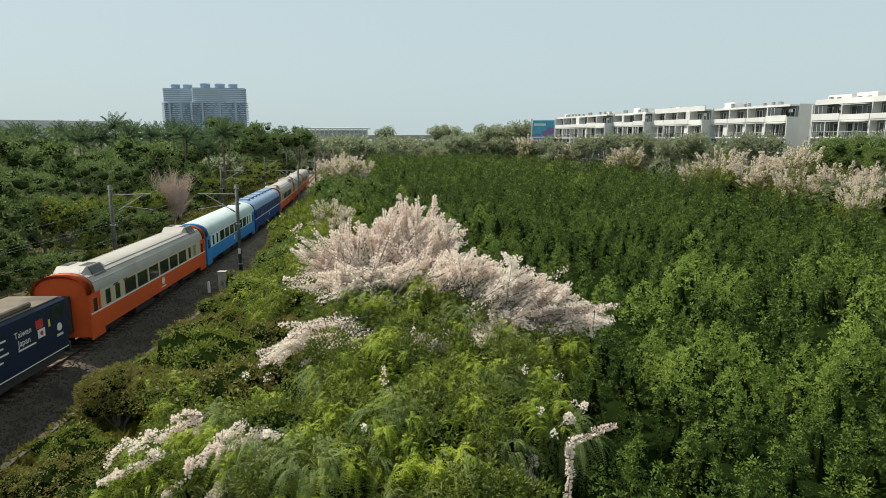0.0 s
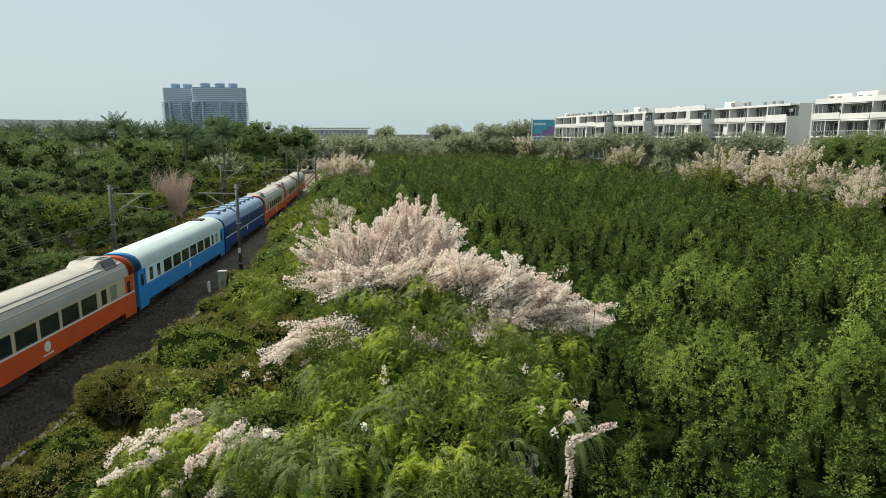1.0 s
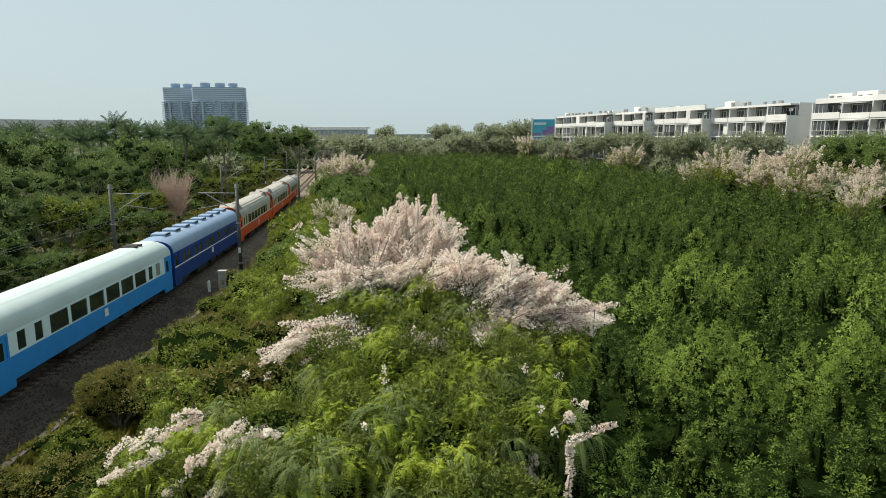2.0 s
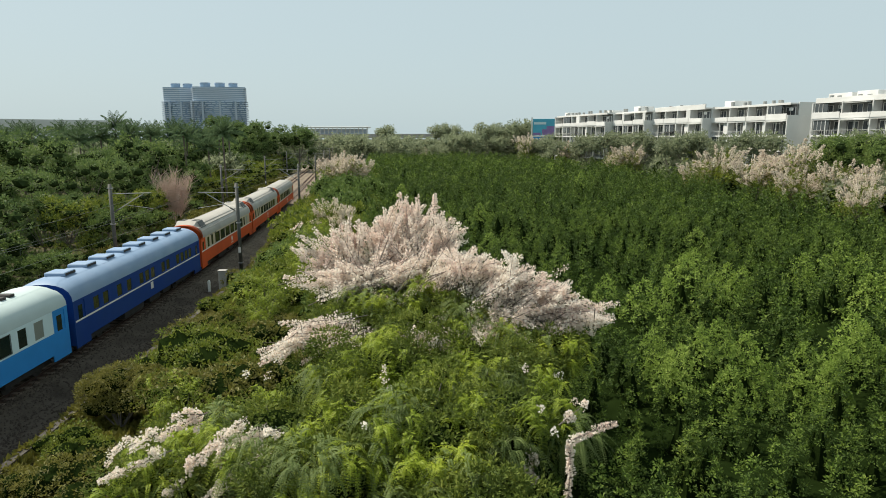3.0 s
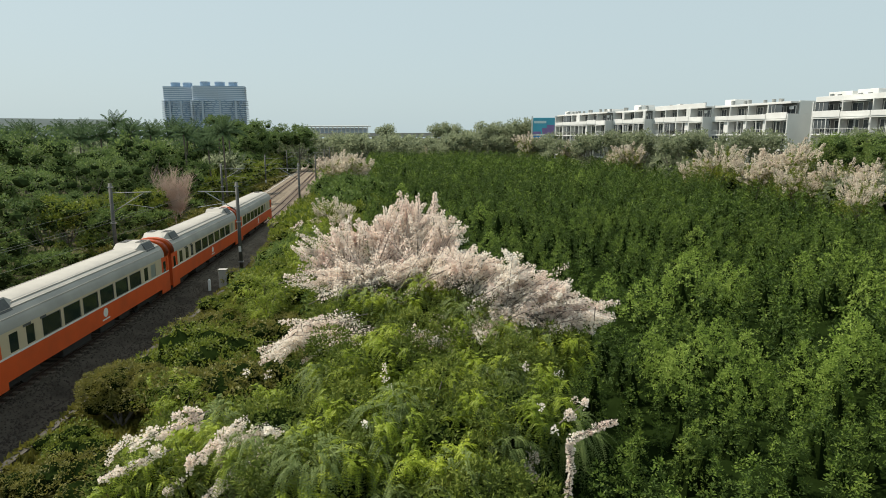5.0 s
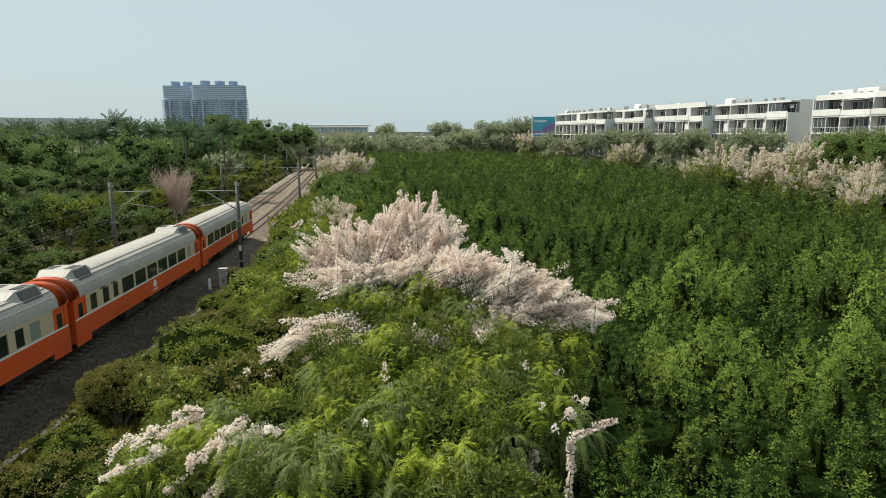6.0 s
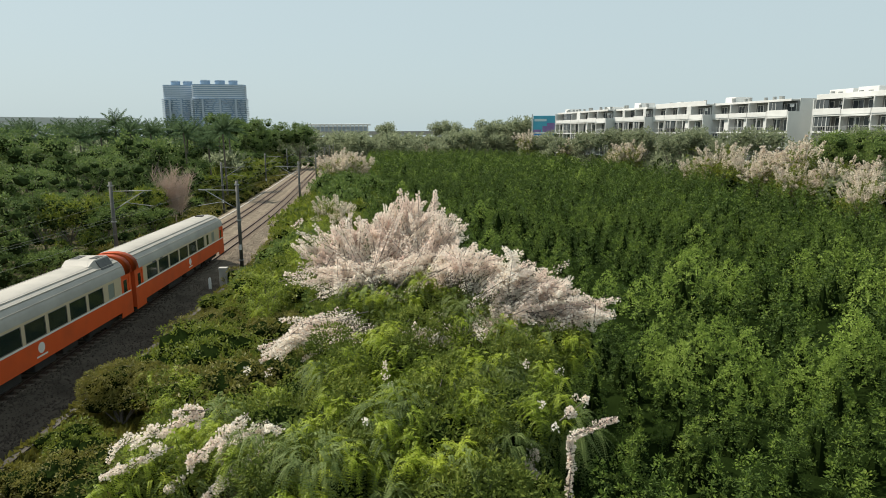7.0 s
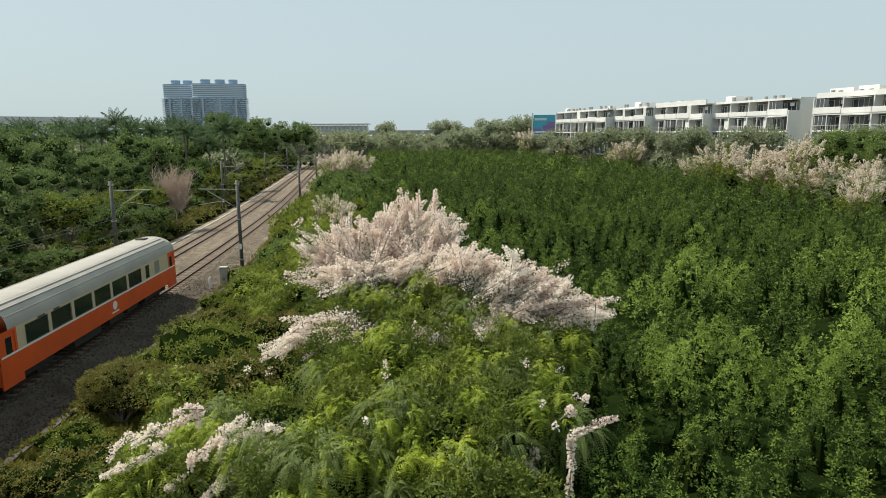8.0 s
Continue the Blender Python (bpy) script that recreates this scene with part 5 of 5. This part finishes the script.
def build_verge():
    """Shrubs between the track and the field."""
    rng = random.Random(8)
    brush = mound("dry_brush", "low dry brown brush beside the far track", "brush", (0, 0, 0), (1.7, 1.7), 1.3, "dry_shrub", 90, 0.30, 64, tuft=9)
    scatter_copies(brush, [(*beside(y, -9.4 + rng.uniform(-0.6, 0.6))[:2], -0.9) for y in np.arange(44, 190, 3.4)], 31, 0.7, 1.3)
    mound("shrub", "round olive-brown shrub beside the cable trough", "shrub", (-13.9, 24.6, -0.9), (2.0, 1.8), 2.7, "dry_shrub", 2400, 0.085, 60, tuft=10)
    kinds = [mound("shrub", "yellow-green verge shrub beside the railway", "shrub", (0, 0, 0), (1.9, 1.9), 2.7, "shrub", 420, 0.18, 61, tuft=9),
             mound("shrub", "green leafy verge shrub beside the railway", "shrub", (0, 0, 0), (2.1, 1.8), 3.2, "wood_leaf", 420, 0.20, 62, tuft=9),
             mound("shrub", "olive verge shrub with dry shoots beside the railway", "shrub", (0, 0, 0), (1.7, 1.9), 2.1, "dry_shrub", 380, 0.17, 63, tuft=9),
             mound("shrub", "green verge shrub farther along the railway", "shrub", (0, 0, 0), (2.2, 2.2), 3.0, "shrub", 170, 0.36, 67, tuft=9),
             mound("shrub", "olive-yellow fine-leaved verge shrub beside the railway", "shrub", (0, 0, 0), (1.9, 1.9), 2.6, "shrub", 420, 0.118, 91, tuft=9),
             mound("shrub", "olive-brown fine-leaved verge shrub beside the railway", "shrub", (0, 0, 0), (1.9, 1.8), 2.4, "dry_shrub", 420, 0.112, 92, tuft=9),
             mound("shrub", "tall dark green verge shrub farther along the railway", "shrub", (0, 0, 0), (2.0, 2.0), 4.4, "wood_leaf", 180, 0.38, 68, tuft=9)]
    spots = [[] for _ in range(7)]
    y = 12.0
    while y < 190:
        left = beside(y, 4.7 if y > 23 else 3.4).x
        right = float(field_left_edge(y)) + 0.8
        n = max(2, int((right - left) / 2.2))
        for i in range(n):
            x = left + 0.9 + (right - left - 0.9) * (i + rng.uniform(0.1, 0.9)) / n
            if math.hypot(x + 13.9, y - 24.6) > 2.6:
                spots[rng.choice((3, 3, 6)) if y > 62 else rng.choice((4, 5)) if y < 36 else rng.choice((0, 0, 1, 2, 2) if i < n / 2 else (0, 1, 1))].append((x, y + rng.uniform(-0.8, 0.8), -0.9))
        y += 2.1 + y * 0.018
    rz = random.Random(55)
    for k, s in zip(kinds, spots):
        for i, (x, y, z) in enumerate(s):
            off = x - track_x(y)
            g = max(0.36, min(1.12, (off - 2.2) / 5.2)) * rz.uniform(0.6, 1.35) * (0.68 if y < 23 else 1.0)
            m = pose(x, y, z, 0, 0, rz.uniform(0, 360)) @ Matrix.Scale(g, 4)
            c = k if i == 0 else copy_thing(k, m)
            c.matrix_basis = m
    # rough grass between the trough and the shrubs
    gr = np.random.default_rng(95)
    k = 5200
    gy = 17 + 120 * gr.random(k) ** 1.5
    go = gr.uniform(4.15, 7.4, k)
    gc = np.array([beside(a, b, 0)[:] for a, b in zip(gy, go)])
    gc[:, 2] = np.interp(go, [4.15, 4.4, 5.6, 9], [-0.49, -0.5, -0.89, -0.9])
    v, f = tuft_leaves(gr, gc, np.tile([0, 0, 1.0], (k, 1)), 9, 0.34, 0.12, 0.2)
    tagged(new("verge_grass", raw_mesh("verge_grass", v, f, ["dry_shrub"])), "rough olive and dry grass along the cable trough", "grass", kind="stuff")
    fr = np.random.default_rng(90)
    sap = thing("feathery_shrub", "lime-green feathery young tree on the verge", "shrub", "feathery shrubs")
    rows, ends = limb_paths(fr, 4.6, 1.5, 6, 0.07)
    parts = []
    for e in range(12):
        q = fr.uniform(0, 2 * math.pi, len(ends))
        parts.append(fronds(fr, ends + fr.normal(0, 0.16, ends.shape), np.stack([np.cos(q), np.sin(q), fr.uniform(-0.3, 0.9, len(ends))], -1), 0.46, 9, 0.098, 1.15))
    inner = ends[fr.integers(0, len(ends), 70)] + fr.normal(0, 0.4, (70, 3)) - [0, 0, 0.4]
    v, f = tubes(rows, 5)
    hang("stem", raw_mesh("stem", v, f, ["bark"]), sap)
    v, f = merge(parts)
    hang("feathery_foliage", raw_mesh("feathery_foliage", v, f, ["lime"]), sap)
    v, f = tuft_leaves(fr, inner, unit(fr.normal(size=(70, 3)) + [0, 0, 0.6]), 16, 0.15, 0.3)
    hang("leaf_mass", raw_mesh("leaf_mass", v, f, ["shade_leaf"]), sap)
    fs = []
    while len(fs) < 24:
        y = fr.uniform(16, 58)
        x = beside(y, fr.uniform(9.5, 14.0)).x
        if math.hypot(x + 13.9, y - 24.6) > 4.0 and x < -4.5 and (y > 24.5 or x > -12.0):
            fs.append((x, y, -0.9))
    scatter_copies(sap, fs, 17, 0.65, 1.1)


def build_far_planting():
    pinks = [blossom_tree("pink flowering tree at the edge of the field", 8.6, 2.7, 81, 100, 80, 0.14, 190), blossom_tree("pale pink flowering tree at the edge of the field", 7.8, 2.9, 82, 84, 80, 0.14, 260)]
    spots = [(-20.4, 126, 1.22, 0), (-22.8, 130, 1.12, 0), (-17.9, 128, 1.06, 0), (49.5, 110, 1.46, 1), (50.0, 98, 1.3, 0), (54.0, 95, 1.51, 0), (55.4, 86, 1.23, 1), (54.0, 77, 1.04, 0), (47.5, 117, 1.04, 1), (50.5, 88, 1.1, 1), (48.0, 160, 1.37, 0), (43.5, 200, 1.49, 0), (32.0, 232, 1.76, 0), (46.5, 166, 1.23, 1), (58.0, 84, 1.17, 0), (40.5, 205, 1.3, 1), (50.0, 74, 0.94, 1), (-11.0, 62, 0.85, 1)]
    rt = random.Random(2)
    used = set()
    for x, y, g, k in spots:
        m = pose(x, y, -0.9, 0, 0, rt.uniform(0, 360)) @ Matrix.Scale(g, 4)
        c = copy_thing(pinks[k], m) if k in used else pinks[k]
        c.matrix_basis = m
        used.add(k)
    bm_low = mound("shrub", "grey-green dry shrub at the edge of the field", "shrub", (0, 0, 0), (2.4, 2.4), 4.6, "hazy_leaf", 150, 0.5, 66, tuft=9)
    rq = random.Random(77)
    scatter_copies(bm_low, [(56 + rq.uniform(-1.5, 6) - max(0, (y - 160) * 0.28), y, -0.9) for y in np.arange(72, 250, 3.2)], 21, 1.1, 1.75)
    grey = broad_tree("grey-green tree in front of the houses", 12.2, 4.6, "hazy_leaf", 84, 0.55, 260, low=True, blades=9)
    rng = random.Random(14)
    sp = []
    for i in range(32):
        u = i / 31
        sp.append((72 - 38 * u + rng.uniform(-4, 3), 78 + 160 * u + rng.uniform(-5, 5), -0.9))
    scatter_copies(grey, sp, 4, 0.8, 1.1)
    dark = broad_tree("dense dark green tree in front of the houses", 11.5, 4.6, "wood_leaf", 86, 0.3, 1000, low=True)
    scatter_copies(dark, [(58.5, 91, -0.9), (64, 97, -0.9), (66, 90, -0.9), (62, 84, -0.9)], 5, 0.95, 1.1)
    belt = broad_tree("distant hazy green tree behind the field", 10.5, 5.5, "hazy_leaf", 85, 0.95, 190, low=True, blades=9)
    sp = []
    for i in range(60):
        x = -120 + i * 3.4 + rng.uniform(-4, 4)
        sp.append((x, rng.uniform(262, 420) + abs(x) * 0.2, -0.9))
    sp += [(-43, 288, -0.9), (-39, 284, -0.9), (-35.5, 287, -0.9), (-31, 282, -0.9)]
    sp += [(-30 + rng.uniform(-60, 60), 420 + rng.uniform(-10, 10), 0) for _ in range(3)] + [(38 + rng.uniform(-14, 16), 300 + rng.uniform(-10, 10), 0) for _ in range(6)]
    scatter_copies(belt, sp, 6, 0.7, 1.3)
    high = broad_tree("tall hazy tree rising above the distant belt", 20.0, 8.0, "hazy_leaf", 87, 1.1, 420, limbs=8, low=True, blades=9)
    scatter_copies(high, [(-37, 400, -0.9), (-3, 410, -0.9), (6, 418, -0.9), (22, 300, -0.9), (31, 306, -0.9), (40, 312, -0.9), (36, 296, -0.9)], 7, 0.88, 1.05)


# ---- buildings ----
def house_block(at, turn, n, unit_w, depth, floors, seed, label, fascia):
    """Terrace of houses: open balcony storeys with columns, a white terrace and a set-back top storey."""
    rng = random.Random(seed)
    t = thing("terraced_house_block", label, "houses", "houses behind the field", at=pose(*at, 0, 0, turn))
    W, fh = n * unit_w, 3.18
    top = (floors - 1) * fh
    part("wall", boxes([(0, W, 1.6, depth, 0, top), (0, W, 2.2, depth, top, floors * fh)]), "recess", t)
    part("gable_wall", boxes([(W, W + 0.25, -0.25, 8.0, 0, top + 1.0)], 0.02), "render", t, "plain grey gable wall")
    part("gable_wall", boxes([(W, W + 0.22, 2.6, 8.2, top + 1.0, floors * fh + 0.5)], 0.02), "render", t)
    part("gable_wall", boxes([(-0.25, 0, -0.2, depth, 0, floors * fh)], 0.02), "render", t)
    for k in range(1, floors):
        part("floor_slab", boxes([(0, W, -0.2, 1.6, k * fh - 0.2, k * fh + 0.08)]), "white", t)
    part("roof", boxes([(0, W, 0.5, depth, floors * fh, floors * fh + 0.35)], 0.03), "white", t, "flat white roof slab")
    part("fascia", boxes([(-0.1, W + 0.1, 0.4, 0.56, floors * fh - 0.1, floors * fh + fascia)], 0.02), "white", t)
    for i in range(n):
        x0, x1 = i * unit_w, (i + 1) * unit_w
        # white solid terrace wall below the top storey
        part("terrace_wall", boxes([(x0 + 0.06, x1 - 0.06, -0.3, -0.14, top + 0.08, top + 1.05 + 0.25 * (rng.random() < 0.3))], 0.02), "white", t)
        part("column", boxes([(x0 - 0.14, x0 + 0.14, -0.2, 0.12, 0, top)]), "render", t)
        part("column", boxes([(x0 + unit_w * 0.5 - 0.08, x0 + unit_w * 0.5 + 0.08, -0.12, 0.04, 0, top)]), "render", t)
        part("party_wall", boxes([(x0 - 0.11, x0 + 0.11, 0.12, 2.2, 0, floors * fh)]), "render", t)
        for k in range(floors):
            z = k * fh
            dy = 0.6 if k == floors - 1 else 0.0
            if k < floors - 1:
                r = [(x0 + 0.2, x1 - 0.2, -0.16, -0.12, z + 1.0, z + 1.06)] + [(x0 + 0.3 + q * 0.55, x0 + 0.34 + q * 0.55, -0.15, -0.12, z + 0.08, z + 1.0) for q in range(int((unit_w - 0.5) / 0.55))]
                part("railing", boxes(r), "render" if rng.random() < 0.6 else "dark", t)
            for q in range(2):
                c = x0 + (q + 0.5) * unit_w / 2
                ww = rng.uniform(0.75, 1.15)
                w = part("window", boxes([(c - ww, c + ww, 1.5 + dy, 1.58 + dy, z + 0.4, z + 2.6)]), "house_glass", t)
                part("frame", boxes([(c - ww - 0.08, c - ww, 1.46 + dy, 1.6 + dy, z + 0.32, z + 2.68), (c + ww, c + ww + 0.08, 1.46 + dy, 1.6 + dy, z + 0.32, z + 2.68), (c - 0.03, c + 0.03, 1.46 + dy, 1.6 + dy, z + 0.4, z + 2.6), (c - ww, c + ww, 1.46 + dy, 1.6 + dy, z + 2.6, z + 2.68)]), "white", w)
            u = rng.random()
            if k >= 2 and u < 0.28:
                e = part("enclosure", boxes([(x0 + 0.3, x0 + unit_w * rng.uniform(0.4, 0.9), 0.0, 0.06, z + 1.05, z + 2.9)]), "house_glass", t, "glazed balcony enclosure")
                part("mullion", boxes([(x0 + 0.3 + q * 0.9, x0 + 0.36 + q * 0.9, -0.06, 0.1, z + 1.05, z + 2.9) for q in range(3)]), "white", e)
            elif k >= 2 and u < 0.42:
                part("awning", boxes([(x0 + 0.4, x1 - 0.4, -0.9, 0.0, z + 2.8, z + 2.9)]), "render", t)
            elif k >= 2 and u < 0.7:
                part("screen_wall", boxes([(x1 - rng.uniform(1.0, 2.4), x1 - 0.14, 0.2, 0.32, z + 0.08, z + 3.08)]), "white" if rng.random() < 0.6 else "render", t)
            if k >= 2 and rng.random() < 0.5:
                q = x1 - rng.uniform(0.9, 2.0)
                part("air_conditioner", boxes([(q, q + 0.8, 1.1, 1.46, z + 1.9, z + 2.5)], 0.03), "white", t)
        z = floors * fh + 0.35
        if rng.random() < 0.35:
            part("roof_room", boxes([(x0 + 0.4, x1 - rng.uniform(0.6, 2.0), 3.0, depth - 0.5, z, z + rng.uniform(0.7, 1.6))], 0.03), "white", t)
        for q in range(2):
            bm = bmesh.new()
            xx = x0 + rng.uniform(0.8, unit_w - 0.8)
            rod(bm, (xx, 2.4, z), (xx, 2.4, z + rng.uniform(0.7, 1.1)), 0.4, None, 12)
            part("water_tank", bm, "galv", t, "steel roof water tank")
    return t


def plan_ring(w, d, bulge, n=72):
    """Rounded plan of an apartment tower with a waving front, as (x, y) points."""
    pts = []
    for i in range(n):
        q = 2 * math.pi * i / n
        c, e = math.cos(q), math.sin(q)
        x = math.copysign(abs(c) ** 0.35, c) * w / 2
        y = math.copysign(abs(e) ** 0.35, e) * d / 2
        pts.append((x, y - bulge * math.cos(2 * math.pi * x / w * 1.5) * (1 if y < 0 else 0)))
    return pts


def prism(ring, z0, z1, grow=1.0):
    bm = bmesh.new()
    lo = [bm.verts.new((x * grow, y * grow, z0)) for x, y in ring]
    hi = [bm.verts.new((x * grow, y * grow, z1)) for x, y in ring]
    k = len(ring)
    for i in range(k):
        bm.faces.new((lo[i], lo[(i + 1) % k], hi[(i + 1) % k], hi[i]))
    bm.faces.new(hi)
    bm.faces.new(lo[::-1])
    return bm


def tower(at, turn, w, d, floors, drums, seed):
    """Tall slab block: banded crown storeys, below them stacks of balconies round a darker body."""
    rng = random.Random(seed)
    t = thing("apartment_tower", "tall apartment tower with banded balconies, tinted blue by painted haze", "apartment tower", "distant towers", at=pose(*at, 0, 0, turn))
    fh = 3.1
    ring = plan_ring(w, d, 1.6)
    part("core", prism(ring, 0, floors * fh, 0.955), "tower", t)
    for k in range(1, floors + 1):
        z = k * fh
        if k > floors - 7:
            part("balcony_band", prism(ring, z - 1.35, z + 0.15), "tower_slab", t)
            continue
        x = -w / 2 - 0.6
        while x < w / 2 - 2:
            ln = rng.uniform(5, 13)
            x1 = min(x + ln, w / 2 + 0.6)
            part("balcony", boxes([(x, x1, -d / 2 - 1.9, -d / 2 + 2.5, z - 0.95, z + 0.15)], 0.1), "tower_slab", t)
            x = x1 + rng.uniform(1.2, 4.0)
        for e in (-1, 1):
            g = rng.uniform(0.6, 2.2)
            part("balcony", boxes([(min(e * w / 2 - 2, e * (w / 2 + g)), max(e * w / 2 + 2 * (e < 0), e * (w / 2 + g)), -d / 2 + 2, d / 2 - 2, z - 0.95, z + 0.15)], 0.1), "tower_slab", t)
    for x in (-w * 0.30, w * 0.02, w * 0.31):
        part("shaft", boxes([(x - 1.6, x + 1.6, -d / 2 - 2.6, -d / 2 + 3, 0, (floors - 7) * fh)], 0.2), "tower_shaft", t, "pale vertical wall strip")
    z = floors * fh
    part("parapet", prism(ring, z + 0.15, z + 1.7, 0.985), "tower", t)
    for x, r in drums:
        bm = bmesh.new()
        rod(bm, (x, 0, z), (x, 0, z + 7.6), r, None, 28)
        part("roof_drum", bm, "tower", t)
        bm = bmesh.new()
        rod(bm, (x, 0, z + 7.6), (x, 0, z + 9.0), r * 1.06, None, 28)
        part("drum_cap", bm, "tower_slab", t)
    return t


M["violet"] = surface("violet print", (0.22, 0.14, 0.33), (0.30, 0.20, 0.42), 0.6, scale=0.5)


def build_buildings():
    lab = "white four-storey terraced houses with balconies behind trees"
    turn = -73.7
    f = Vector((-31.6, 108.0, 0)).normalized()
    base = Vector((73.6, 120.0, 0))
    side = Vector((-f.y, f.x, 0))
    # place along the row, houses, width, storeys, seed, fascia height, step forward
    for s, n, uw, fl, sd, fa, fwd in ((-32.0, 6, 6.2, 6, 1, 0.9, -2.0), (9.5, 4, 5.6, 6, 2, 0.35, 0.0), (32.1, 4, 4.9, 6, 3, 1.1, 2.5), (52.0, 3, 5.1, 6, 4, 0.4, 5.0), (67.6, 6, 5.3, 6, 5, 0.4, 7.5)):
        p = base + f * (s + n * uw) + side * fwd
        house_block((p.x, p.y, -0.9), turn, n, uw, 8, fl, sd, lab, fa)
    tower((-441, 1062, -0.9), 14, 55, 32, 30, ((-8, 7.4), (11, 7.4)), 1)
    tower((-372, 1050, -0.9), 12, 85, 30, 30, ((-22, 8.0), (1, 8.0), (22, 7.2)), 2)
    # elevated road far left
    v = thing("viaduct", "long grey concrete viaduct behind the palms", "viaduct", kind="structure", at=pose(-250, 350, -0.9, 0, 0, 38))
    part("deck", boxes([(-160, 68, -6, 6, 16.6, 21.4)]), "render", v)
    part("parapet", boxes([(-160, 68, -6.3, -6, 20.4, 22.8)]), "render", v)
    for i in range(6):
        part("pier", boxes([(-150 + i * 37, -147 + i * 37, -1.6, 1.6, 0, 16.6)]), "concrete", v)
    # raised station far ahead
    s = thing("station_building", "distant pale elevated railway station with a long flat roof", "station", at=pose(-92, 560, -1.5, 0, 0, 0))
    part("deck", boxes([(-60, 170, -8, 8, 12.5, 16.2)]), "concrete", s)
    part("roof", boxes([(-30, 26, -9, 9, 21.5, 22.6)], 0.2), "white", s)
    for i in range(8):
        part("pier", boxes([(-56 + i * 28, -53.5 + i * 28, -1.5, 1.5, 0.6, 12.5)]), "concrete", s)
    for i in range(15):
        part("column", boxes([(-29 + i * 3.8, -28.2 + i * 3.8, -7, -6.2, 16.2, 21.5)]), "white", s)
    part("hall", boxes([(-28, 24, -4, 6, 16.2, 20.5)]), "tower_slab", s)
    w = thing("small_building", "small white flat-roofed building behind the field", "building", at=pose(-38.6, 296, -0.9, 0, 0, 4))
    part("wall", boxes([(-2.6, 2.6, 0, 5, 0, 9.9)]), "white", w)
    part("roof", boxes([(-2.8, 2.8, -0.3, 5.3, 9.9, 10.3)]), "render", w)
    part("canopy", boxes([(-2.6, 2.6, -1.2, 0.0, 8.2, 8.4)]), "render", w)
    # billboard building at the end of the terrace
    b = thing("billboard", "teal and blue billboard on a white steel frame", "billboard", at=pose(38.5, 240, -0.9, 0, 0, -8))
    part("panel", boxes([(-4.0, 4.2, -0.2, 0.2, 13.2, 19.4)], 0.03), "teal", b)
    part("panel_strip", boxes([(-4.0, 4.2, -0.25, -0.2, 10.6, 12.6)]), "azure", b)
    bm = bmesh.new()
    for q, (x0, x1, h) in enumerate(((-0.5, 4.1, 2.2), (1.2, 4.1, 3.4), (-3.9, -1.0, 0.9))):
        box(bm, x0, x1, -0.23 - 0.006 * q, -0.2, 13.3, 13.3 + h)
    part("printed_hill", bm, "violet", b, "plain violet shape")
    part("printed_cloud", boxes([(-3.6, 1.0, -0.225, -0.2, 17.3, 18.2)]), "aqua", b, "plain pale shape")
    for q in range(4):
        part("text_bar", boxes([(-3.2 + q * 1.75, -1.95 + q * 1.75, -0.275, -0.25, 11.1, 12.1)]), "white", b, "plain white bar")
    for x in (-4.4, 4.5):
        part("post", boxes([(x - 0.25, x + 0.25, -0.3, 0.3, 0, 20)]), "white", b)
    part("beam", boxes([(-4.6, 4.7, -0.3, 0.3, 12.7, 13.1)]), "white", b)
    y = thing("shop_building", "small yellow and grey building beside the billboard", "building", at=pose(46.5, 244, -0.9, 0, 0, -8))
    part("wall", boxes([(-2.2, 7, 0, 8, 0, 15.5)]), "render", y)
    part("sign", boxes([(-2.0, 1.2, -0.3, 0, 6.5, 15.0)], 0.05), "yellow", y, "yellow sign panel")
    part("roof", boxes([(-2.5, 7.3, -0.4, 8.4, 15.5, 16.0)]), "white", y)


build_ground()
build_posts()
trackside_box()
build_train()
build_field()
build_left_woods()
build_verge()
great_blossom_tree()
build_far_planting()
build_buildings()
motions()
